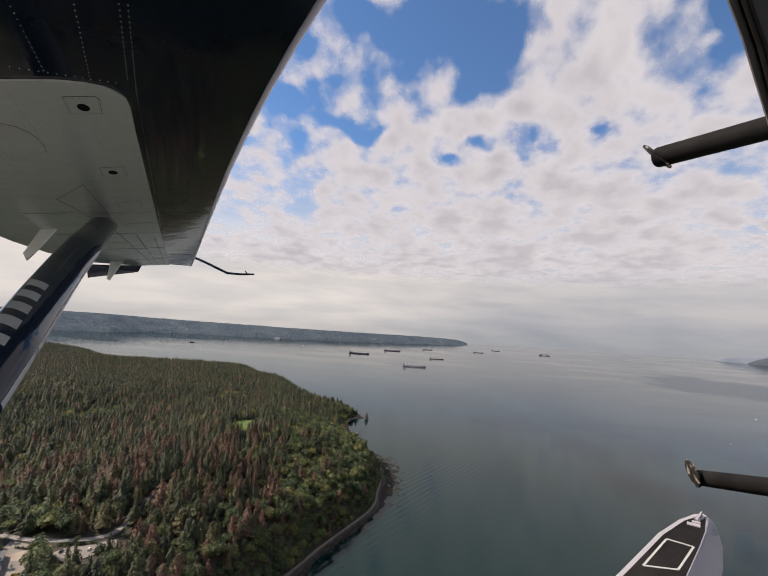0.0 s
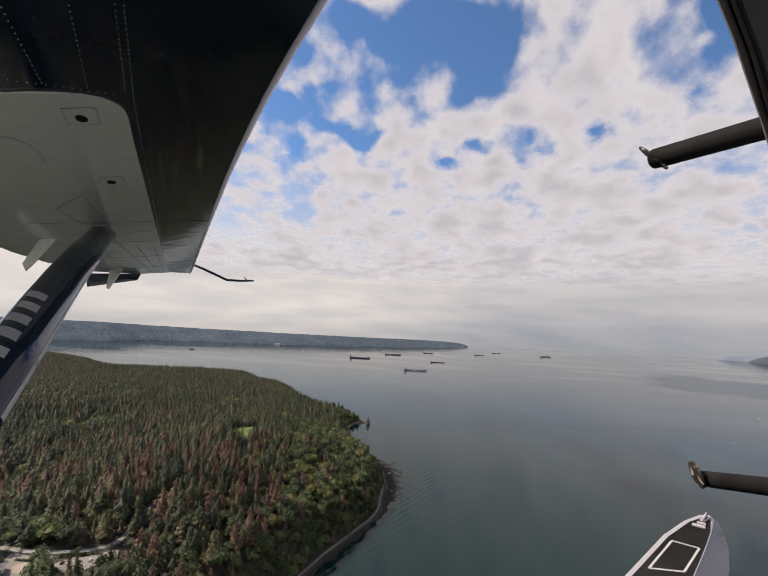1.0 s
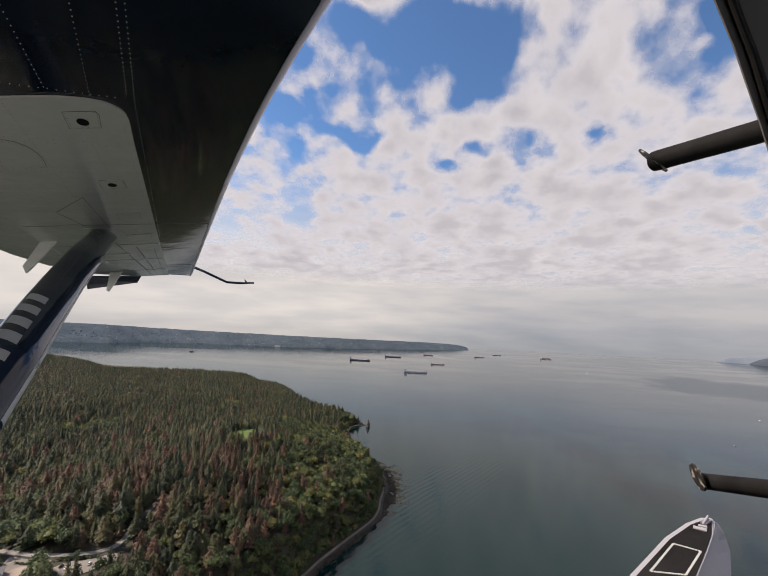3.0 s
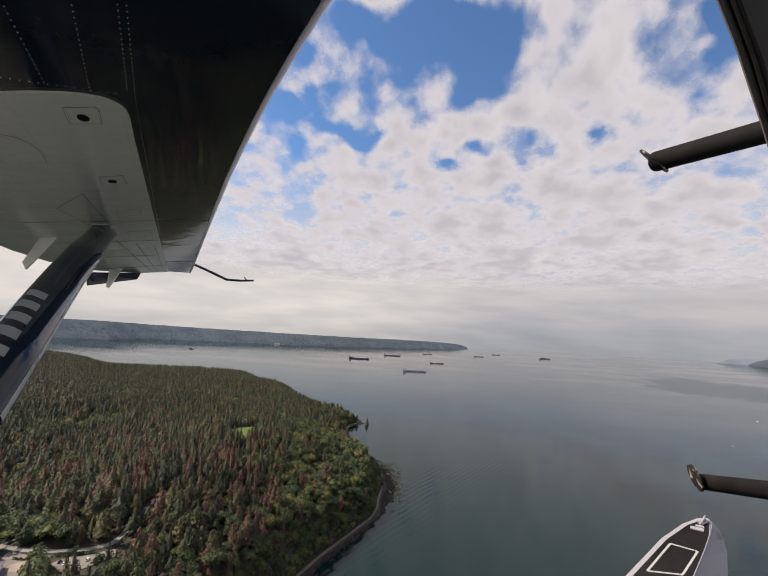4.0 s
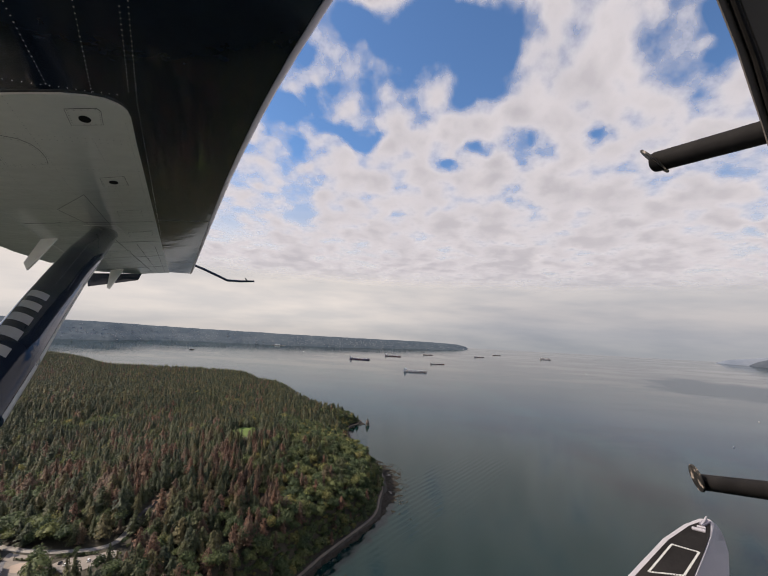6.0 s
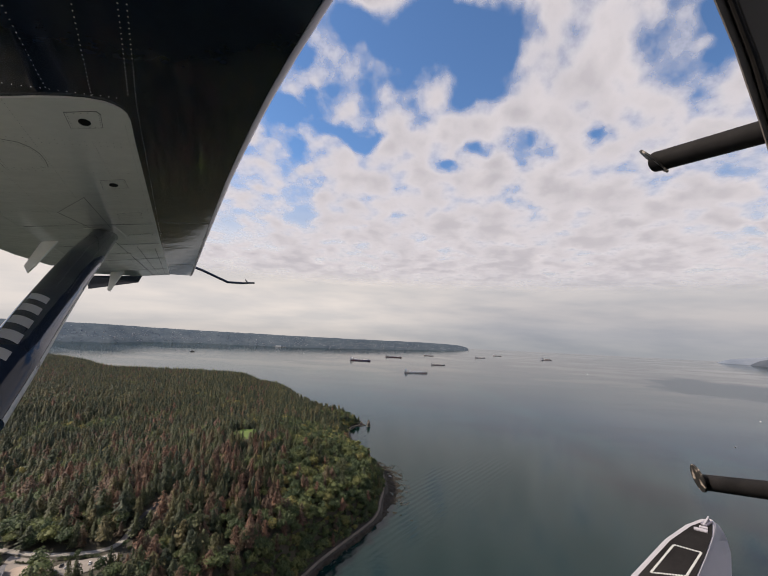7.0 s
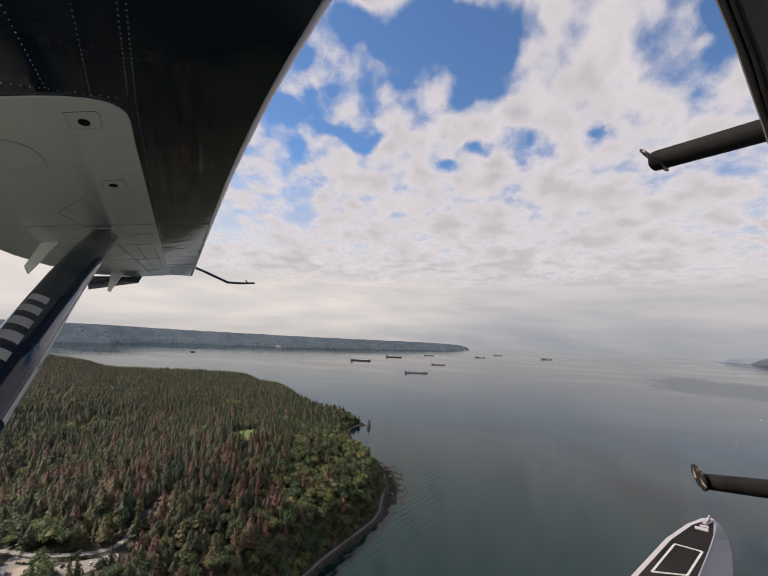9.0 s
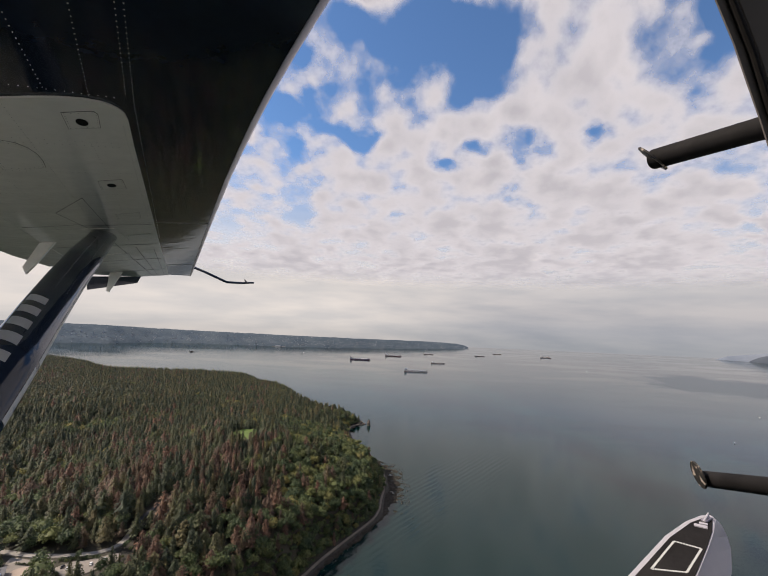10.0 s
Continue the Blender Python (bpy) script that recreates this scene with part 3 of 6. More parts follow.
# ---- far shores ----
# distance haze is put into the blue-grey colour and a faint glow
m, n, l, b = material("far shore with painted haze")
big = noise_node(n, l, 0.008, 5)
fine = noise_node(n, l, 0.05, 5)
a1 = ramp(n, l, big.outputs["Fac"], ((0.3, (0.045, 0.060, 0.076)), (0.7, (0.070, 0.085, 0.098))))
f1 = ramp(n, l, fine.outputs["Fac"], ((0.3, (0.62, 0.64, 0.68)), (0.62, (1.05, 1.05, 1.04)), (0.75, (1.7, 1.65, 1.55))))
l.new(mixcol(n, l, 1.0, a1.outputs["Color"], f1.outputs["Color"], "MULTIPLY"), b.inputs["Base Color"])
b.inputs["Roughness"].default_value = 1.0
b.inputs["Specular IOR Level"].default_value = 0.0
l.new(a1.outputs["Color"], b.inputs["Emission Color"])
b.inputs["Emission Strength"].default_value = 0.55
M["far"] = m
# no real mist: grey-blue base colour and emission imitate it
m, n, l, b = material("mountain shore with painted mist")
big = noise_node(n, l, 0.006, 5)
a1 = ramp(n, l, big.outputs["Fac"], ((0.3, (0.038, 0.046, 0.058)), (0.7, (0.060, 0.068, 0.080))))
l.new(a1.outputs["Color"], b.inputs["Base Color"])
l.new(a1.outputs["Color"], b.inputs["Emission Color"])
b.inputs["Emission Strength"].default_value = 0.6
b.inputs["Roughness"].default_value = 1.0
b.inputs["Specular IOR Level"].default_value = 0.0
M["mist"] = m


def far_land(name, front, depth, heights, label, seed, mat=None):
    """A long wooded rise behind the line of points front; heights: its top at each of them."""
    rows_n, vs, fs = 9, [], []
    pts = []
    for (p, hp), (q, hq) in zip(zip(front, heights), zip(front[1:], heights[1:])):
        k = max(2, int(math.dist(p, q) / 28))
        pts += [(p[0] + (q[0] - p[0]) * i / k, p[1] + (q[1] - p[1]) * i / k, hp + (hq - hp) * i / k) for i in range(k)]
    pts.append((*front[-1], heights[-1]))
    for i, (x, y, h) in enumerate(pts):
        dx, dy = x - 150, y - 100
        q = math.hypot(dx, dy)
        dx, dy = dx / q, dy / q
        for j in range(rows_n):
            t = j / (rows_n - 1)
            px, py = x + dx * depth * t, y + dy * depth * t
            rise = 0.22 * min(1, t * 9) + 0.78 * (3 * t * t - 2 * t ** 3)
            bumpz = 9 * (float(fbm(np.array([px / 45]), np.array([py / 45]), 3, seed)[0]) - 0.5) * min(1, 5 * t)
            vs.append((px, py, -1 if j == 0 else max(1.5, h * rise + bumpz)))
    for i in range(len(pts) - 1):
        for j in range(rows_n - 1):
            a = i * rows_n + j
            fs.append((a, a + rows_n, a + rows_n + 1, a + 1))
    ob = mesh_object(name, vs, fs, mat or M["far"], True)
    tagged(ob, label, "distant shore", kind="structure")
    return pts


FAR = [(-3300, 2650), (-2900, 2760), (-2474, 2832), (-2164, 2965), (-2010, 3290), (-1671, 3450), (-986, 3560), (-394, 3770), (314, 4200), (640, 4390), (760, 4480), (850, 4560), (905, 4610)]
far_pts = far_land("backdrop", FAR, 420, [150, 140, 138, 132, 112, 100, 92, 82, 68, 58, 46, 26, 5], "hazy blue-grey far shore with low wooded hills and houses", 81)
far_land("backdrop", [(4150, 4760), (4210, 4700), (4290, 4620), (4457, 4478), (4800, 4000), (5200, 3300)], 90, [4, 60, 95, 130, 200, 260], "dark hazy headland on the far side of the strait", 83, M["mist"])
# paler and glowing more, so the hills look sunk in haze
m, n, l, b = material("mountains with painted haze")
big = noise_node(n, l, 0.003, 5)
a1 = ramp(n, l, big.outputs["Fac"], ((0.3, (0.088, 0.102, 0.125)), (0.7, (0.125, 0.138, 0.16))))
l.new(a1.outputs["Color"], b.inputs["Base Color"])
l.new(a1.outputs["Color"], b.inputs["Emission Color"])
b.inputs["Emission Strength"].default_value = 0.9
b.inputs["Roughness"].default_value = 1.0
b.inputs["Specular IOR Level"].default_value = 0.0
M["haze_hills"] = m
far_land("backdrop", [(3960, 4985), (4060, 4930), (4280, 4790), (4560, 4600), (5050, 4050), (5500, 3300)], 60, [4, 50, 95, 165, 260, 320], "pale blue mountains fading into haze", 87, M["haze_hills"])

# ---- trees ----
rng = np.random.default_rng(7)


def conifer_shape(sprays, seed, dead=0.0):
    """A unit conifer, 1 high: a slim, uneven crown of small drooping sprays over a dim inner cone."""
    r = np.random.default_rng(seed)
    V, F = [], []
    lean = r.normal(0, 0.03, 2)
    foot, R, p = r.uniform(0.08, 0.26), r.uniform(0.145, 0.20), r.uniform(0.5, 0.9)
    ph = r.uniform(0, 6.28, 4)
    big = 1.9 / math.sqrt(sprays)
    for i in range(sprays):
        u_ = ((i + r.random()) / sprays) ** 1.15
        h = foot + (0.99 - foot) * u_
        a = r.uniform(0, 6.28)
        out = R * (1 - u_) ** p * (0.45 + 0.55 * min(1.0, u_ / 0.15)) + 0.012
        out *= 1 + 0.28 * math.sin(2 * a + 7 * h + ph[0]) + 0.22 * math.sin(3 * a - 13 * h + ph[1]) + 0.2 * math.sin(23 * h + 2 * a + ph[2])
        if r.random() < dead * (0.6 + 0.8 * math.sin(9 * h + ph[3]) ** 2):
            continue
        out *= r.uniform(0.6, 1.15)
        s = big * (0.35 + 0.65 * (1 - u_)) * r.uniform(0.6, 1.25) * 0.30 + 0.008
        ca, sa = math.cos(a), math.sin(a)
        cx, cy = lean[0] * h + ca * out, lean[1] * h + sa * out
        tilt = r.normal(0, 0.5, 3)
        k = len(V)
        V += [(cx - ca * s * 1.3, cy - sa * s * 1.3, h + s * (0.9 + tilt[0])),
              (cx + (ca * 0.5 - sa * 0.8) * s, cy + (sa * 0.5 + ca * 0.8) * s, h - s * (0.35 + tilt[1])),
              (cx + (ca * 0.5 + sa * 0.8) * s, cy + (sa * 0.5 - ca * 0.8) * s, h - s * (0.55 + tilt[2]))]
        F.append((k, k + 1, k + 2))
    k = len(V)
    V += [(R * 0.62 * math.cos(1.2566 * j), R * 0.62 * math.sin(1.2566 * j), foot + 0.03) for j in range(5)] + [(lean[0], lean[1], 0.97)]
    F += [(k + j, k + (j + 1) % 5, k + 5) for j in range(5)]
    return np.array(V), np.array(F)


def broadleaf_shape(leaves, seed):
    """A unit broad-leaved tree, 1 high: an uneven crown of leaf clumps on several boughs."""
    r = np.random.default_rng(seed)
    lobes = [(0, 0, 0.66, 0.27)] + [(0.2 * math.cos(a), 0.2 * math.sin(a), r.uniform(0.42, 0.72), r.uniform(0.15, 0.24)) for a in r.uniform(0, 6.28, 6)]
    V, F = [], []
    for i in range(leaves):
        cx, cy, cz, cr = lobes[r.integers(len(lobes))]
        d = r.normal(0, 1, 3)
        d /= np.linalg.norm(d)
        if d[2] < -0.35:
            d[2] *= -1
        c = np.array((cx, cy, cz)) + d * cr * r.uniform(0.8, 1.1)
        nrm = d + r.normal(0, 0.45, 3)
        nrm /= np.linalg.norm(nrm)
        u = np.cross(nrm, r.normal(0, 1, 3))
        u /= np.linalg.norm(u)
        v = np.cross(nrm, u)
        s = r.uniform(0.6, 1.15) * 0.75 / math.sqrt(leaves)
        k = len(V)
        V += [c + u * s * 1.2, c + v * s * 1.1 - u * s * 0.6, c - v * s * 1.1 - u * s * r.uniform(0.4, 0.9)]
        F.append((k, k + 1, k + 2))
    for cx, cy, cz, cr in lobes:                      # dim insides of the boughs
        k, q = len(V), cr * 0.72
        V += [(cx + q, cy, cz), (cx, cy + q, cz), (cx - q, cy, cz), (cx, cy - q, cz), (cx, cy, cz + q), (cx, cy, cz - q)]
        F += [(k + a, k + b_, k + c_) for a, b_, c_ in ((0, 1, 4), (1, 2, 4), (2, 3, 4), (3, 0, 4))]
    return np.array(V), np.array(F)


# where trees stand
def scatter(x0, x1, y0, y1, gap):
    a, b_ = np.meshgrid(np.arange(x0, x1, gap), np.arange(y0, y1, gap))
    a = a + rng.uniform(-0.48, 0.48, a.shape) * gap
    b_ = b_ + rng.uniform(-0.48, 0.48, b_.shape) * gap
    return a.reshape(-1), b_.reshape(-1)


def off_line(x, y, pts, width):
    ok = np.ones(x.shape, bool)
    for (ax, ay), (bx, by) in zip(pts, pts[1:]):
        dx, dy = bx - ax, by - ay
        t = np.clip(((x - ax) * dx + (y - ay) * dy) / (dx * dx + dy * dy), 0, 1)
        ok &= np.hypot(x - ax - t * dx, y - ay - t * dy) > width
    return ok


def within(x, y, pts):
    """True for the places inside the outline pts."""
    c = np.zeros(x.shape, bool)
    for (ax, ay), (bx, by) in zip(pts, pts[1:] + pts[:1]):
        c ^= ((ay > y) != (by > y)) & (x < (bx - ax) * (y - ay) / ((by - ay) or 1e-9) + ax)
    return c


tx1, ty1 = scatter(-1400, 170, 190, 1120, 7.7)
tx2, ty2 = scatter(-2400, 60, 1120, 2300, 8.8)
tx3, ty3 = scatter(-30, 175, 240, 1080, 3.7)
d3 = inland(tx3, ty3)
keep3 = (d3 > 6.8) & (d3 < 30)
tx3, ty3 = tx3[keep3], ty3[keep3]
tx, ty = np.concatenate([tx1, tx2, tx3]), np.concatenate([ty1, ty2, ty3])
shrub = np.arange(tx.size) >= tx1.size + tx2.size
td = inland(tx, ty)
ok = ((td > 8) | shrub) & (tx > -1.12 * ty - 130)
ok &= off_line(tx, ty, CAUSEWAY[:6], 7.5) & off_line(tx, ty, CAUSEWAY[5:], 5.0) & off_line(tx, ty, DRIVE[:7], 5.5) & off_line(tx, ty, DRIVE[6:], 3.0)
ok &= ~within(tx, ty, PLAZA) & ~within(tx, ty, LOT)
ok &= ((tx - LAWN[0]) / (LAWN[2] * 0.95)) ** 2 + ((ty - LAWN[1]) / (LAWN[3] * 0.95)) ** 2 > 1
tx, ty, td, shrub = tx[ok], ty[ok], td[ok], shrub[ok]
tz = ground_height(tx, ty, td) - 0.3

# stands of broad-leaved and browning trees
def stand(cx, cy, sx, sy):
    return np.exp(-((tx - cx) / sx) ** 2 - ((ty - cy) / sy) ** 2)


leafy = 0.95 * stand(75, 670, 95, 140) + 0.5 * stand(40, 560, 70, 60) + 0.3 * stand(-60, 830, 110, 80) + 0.8 * stand(-150, 405, 50, 28) + 0.7 * stand(-330, 360, 110, 90)
leafy = leafy + 0.55 * stand(-420, 830, 120, 60) + 0.6 * stand(-215, 300, 60, 60) + 0.4 * stand(60, 460, 60, 90)
leafy = leafy + 0.5 * np.exp(-((td - 16) / 12) ** 2) + 1.5 * (fbm(tx / 90, ty / 90, 3, 91) - 0.53) + 0.06
rusty = 0.52 * stand(15, 480, 70, 80) + 0.36 * stand(-165, 500, 80, 50) + 0.32 * stand(-60, 530, 100, 80) + 0.12 * stand(-300, 560, 160, 140)
rusty = rusty + 1.2 * (fbm(tx / 60, ty / 60, 3, 97) - 0.57) + 0.05
u = rng.random(tx.size)
kind = np.where(u < np.clip(leafy, 0, 0.8), 2, np.where(u < np.clip(leafy, 0, 0.8) + np.clip(rusty, 0, 0.6), 1, 0))
kind = np.where((kind == 2) & (ty > 1150), np.where(rng.random(tx.size) < 0.7, 0, 2), kind)
kind = np.where(shrub, 2, kind)
height = np.where(kind == 2, rng.uniform(11, 21, tx.size), (12 + 18 * rng.beta(1.6, 2.0, tx.size)) * (0.85 + 0.35 * fbm(tx / 60, ty / 60, 2, 101)))
height = height * (0.78 + 0.22 * sstep(10, 45, td))
height = height * (1 - 0.32 * sstep(1050, 1400, ty))
# low growth on the near side of roads and clearings, which keeps them open to view
low = np.zeros(tx.size, bool)
for k in (7, 14, 21, 28, 36):
    sx_, sy_ = tx - 0.66 * k, ty + 0.75 * k
    low |= ~off_line(sx_, sy_, DRIVE[:8], 4.0)
    low |= (within(sx_, sy_, PLAZA) & (k < 25)) | (within(sx_, sy_, LOT) & (k < 29))
    low |= ~off_line(tx - 0.5 * k, ty + 0.86 * k, DRIVE[7:10], 2.0) & (k < 15)
    low |= ~off_line(tx - 0.5 * k, ty + 0.8 * k, CAUSEWAY[:6], 5) & (k < 22)
    low |= ((tx - 0.38 * k * 1.3 - LAWN[0]) / LAWN[2]) ** 2 + ((ty + 0.92 * k * 1.3 - LAWN[1]) / (LAWN[3] * 0.9)) ** 2 < 1
gone = np.zeros(tx.size, bool)
for k in (8, 17, 26, 35, 44, 53):
    gone |= ((tx - 0.40 * k - LAWN[0]) / (LAWN[2] * 0.95)) ** 2 + ((ty + 0.92 * k - LAWN[1]) / (LAWN[3] * 0.95)) ** 2 < 1
low &= rng.random(tx.size) < 0.88
height = np.where(low, height * rng.uniform(0.22, 0.42, tx.size), height)
height = np.where(gone, rng.uniform(1.5, 4.0, tx.size), height)
height = np.where(shrub, rng.uniform(3.5, 8.5, tx.size), height)
girth = np.where(kind == 2, rng.uniform(0.85, 1.4, tx.size), rng.uniform(1.0, 1.75, tx.size))
spin = rng.uniform(0, 6.28, tx.size)
hue = np.clip(rng.normal(0.45, 0.30, tx.size) + 0.5 * (fbm(tx / 70, ty / 70, 2, 103) - 0.5), 0, 0.999)

far_off = np.hypot(tx - 157, ty - 86)
open_side = (tx + 1.125 * ty > 240) & (ty > 335 + 0.145 * tx)        # the slopes that face the bay
single = np.zeros(tx.size, bool)
stretch = np.where((tx > -130) & (tx < 125) & open_side & (ty < 620) & ~shrub)[0]
single[stretch[np.argsort(np.hypot(tx[stretch] - 40, ty[stretch] - 400))[:300]]] = True


def wood(name, which, shapes, mat, label):
    Vs, Fs, Hs, base = [], [], [], 0
    for i in np.where(which)[0]:
        V, F = shapes[i % len(shapes)]
        c, s = math.cos(spin[i]), math.sin(spin[i])
        h, g = height[i], height[i] * girth[i]
        W = np.empty_like(V)
        W[:, 0] = tx[i] + g * (c * V[:, 0] - s * V[:, 1])
        W[:, 1] = ty[i] + g * (s * V[:, 0] + c * V[:, 1])
        W[:, 2] = tz[i] + h * V[:, 2]
        Vs.append(W)
        Fs.append(F + base)
        Hs.append(np.full(len(V), hue[i]))
        base += len(V)
    V, F, H = np.concatenate(Vs), np.concatenate(Fs), np.concatenate(Hs)
    me = bpy.data.meshes.new(name)
    me.vertices.add(len(V))
    me.vertices.foreach_set("co", V.astype(np.float32).reshape(-1))
    me.loops.add(3 * len(F))
    me.loops.foreach_set("vertex_index", F.astype(np.int32).reshape(-1))
    me.polygons.add(len(F))
    me.polygons.foreach_set("loop_start", np.arange(0, 3 * len(F), 3, dtype=np.int32))
    a = me.attributes.new("tree", "FLOAT", "POINT")
    a.data.foreach_set("value", H.astype(np.float32))
    me.update(calc_edges=True)
    me.materials.append(mat)
    return tagged(new(name, me), label, "forest", kind="stuff")


rich_c = [conifer_shape(330, s + 100) for s in range(7)]
near_c = [conifer_shape(135, s) for s in range(9)]
far_c = [conifer_shape(30, s + 20) for s in range(7)]
rich_r = [conifer_shape(320, s + 120, 0.22) for s in range(5)]
near_r = [conifer_shape(125, s + 40, 0.22) for s in range(7)]
rich_b = [broadleaf_shape(420, s + 140) for s in range(6)]
near_b = [broadleaf_shape(150, s + 60) for s in range(7)]
far_b = [broadleaf_shape(36, s + 80) for s in range(4)]
rich = open_side & (far_off < 640) & ~single
close = open_side & (far_off < 1150) & ~single & ~rich
distant = ~single & ~rich & ~close
wood("conifer_forest", (kind == 0) & rich, rich_c, M["conifer"], "dark green conifers on the slope above the shore")
wood("conifer_forest", (kind == 0) & close, near_c, M["conifer"], "dense dark green conifer forest on the headland")
wood("conifer_forest", (kind == 0) & distant, far_c, M["conifer"], "dark green conifer forest along the far side of the headland")
wood("browning_forest", (kind == 1) & rich, rich_r, M["rust"], "rust-brown dying conifers on the slope above the shore")
wood("browning_forest", (kind == 1) & close, near_r, M["rust"], "rust-brown dying conifers scattered through the forest")
wood("browning_forest", (kind == 1) & distant, far_c, M["rust"], "far rust-brown dying conifers")
wood("broadleaf_forest", (kind == 2) & rich, rich_b, M["broadleaf"], "yellow-green broad-leaved trees above the shore")
wood("broadleaf_forest", (kind == 2) & close, near_b, M["broadleaf"], "yellow-green broad-leaved trees among the conifers")
wood("broadleaf_forest", (kind == 2) & distant, far_b, M["broadleaf"], "far yellow-green broad-leaved trees")


def tree_thing(name, shape, mat, label, tall, wide):
    root = empty(name)
    V, F = shape
    crown = mesh_object("crown", V * np.array((wide, wide, tall)), F.tolist(), mat)
    crown.parent = root
    t_bm = tube(bmesh.new(), [(0, 0, -0.6), (0, 0, tall * 0.3), (0, 0, tall * 0.6), (0, 0, tall * 0.85)], [tall * 0.016, tall * 0.012, tall * 0.007, tall * 0.002], 6)
    if mat == M["broadleaf"]:
        for a in (0.4, 2.2, 4.4):
            tube(t_bm, [(0, 0, tall * 0.28), (math.cos(a) * tall * 0.1, math.sin(a) * tall * 0.1, tall * 0.45), (math.cos(a) * tall * 0.2, math.sin(a) * tall * 0.2, tall * 0.6)], [tall * 0.008, tall * 0.005, tall * 0.002], 5)
    part("trunk", t_bm, M["bark"], root)
    return tagged(root, label, "tree", "trees above the shore")


TREES = {0: [], 1: [], 2: []}
for s in range(5):
    TREES[0].append(tree_thing("conifer", conifer_shape(520, 200 + s), M["conifer"], "tall dark green conifer on the wooded bank", 20, 20))
    TREES[1].append(tree_thing("conifer", conifer_shape(480, 210 + s, 0.22), M["rust"], "rust-brown dying conifer on the wooded bank", 20, 20))
    TREES[2].append(tree_thing("broadleaf_tree", broadleaf_shape(420, 220 + s), M["broadleaf"], "yellow-green broad-leaved tree on the wooded bank", 15, 15))
used = {0: 0, 1: 0, 2: 0}
for i in np.where(single)[0]:
    k = int(kind[i])
    proto = TREES[k][used[k] % 5]
    base = 15 if k == 2 else 20
    m4 = Matrix.Translation((tx[i], ty[i], tz[i])) @ Matrix.Rotation(spin[i], 4, "Z")
    sc = (height[i] / base * girth[i], height[i] / base * girth[i], height[i] / base)
    if used[k] < 5:
        proto.matrix_basis = m4
        proto.scale = sc
    else:
        cp = copy_thing(proto, m4)
        cp.scale = sc
    used[k] += 1

# ---- cargo ships at anchor ----
M["white"] = worn("ship white paint", (0.90, 0.90, 0.88), 0.5, spread=0.12, scale=0.3)
M["deck"] = worn("ship deck red-brown", (0.42, 0.36, 0.33), 0.8, spread=0.25, scale=0.3)
M["hatch"] = worn("pale hatch cover paint", (0.78, 0.77, 0.75), 0.7, spread=0.2, scale=0.3)
M["boot"] = worn("rusty red waterline paint", (0.22, 0.06, 0.045), 0.7, spread=0.3, scale=0.3)
M["glass_dark"] = worn("dark window glass", (0.03, 0.035, 0.04), 0.15, spread=0.1, scale=1.0, relief=0)
M["crane"] = worn("ship crane cream paint", (0.45, 0.42, 0.33), 0.6, spread=0.15, scale=0.5)


def hull_bm(L, B, z0, z1):
    """A hull from z0 to z1, with a pointed, raked bow and a rounded stern."""
    bm = bmesh.new()
    rings = []
    for z, rake in ((z0, -0.02), ((z0 + z1) / 2, 0.0), (z1, 0.02)):
        ring = []
        for t, w in ((-0.5, 0.55), (-0.48, 0.8), (-0.42, 1.0), (0.28, 1.0), (0.38, 0.86), (0.45, 0.5), (0.49, 0.16), (0.5 + rake, 0.0)):
            ring.append((t * L, w * B / 2))
        pts = ring + [(x, -y) for x, y in reversed(ring[:-1])]
        rings.append([bm.verts.new((x, y, z)) for x, y in pts])
    for a, b_ in zip(rings, rings[1:]):
        k = len(a)
        for i in range(k):
            bm.faces.new((a[i], a[(i + 1) % k], b_[(i + 1) % k], b_[i]))
    bm.faces.new(rings[-1])
    bm.faces.new(list(reversed(rings[0])))
    return bm


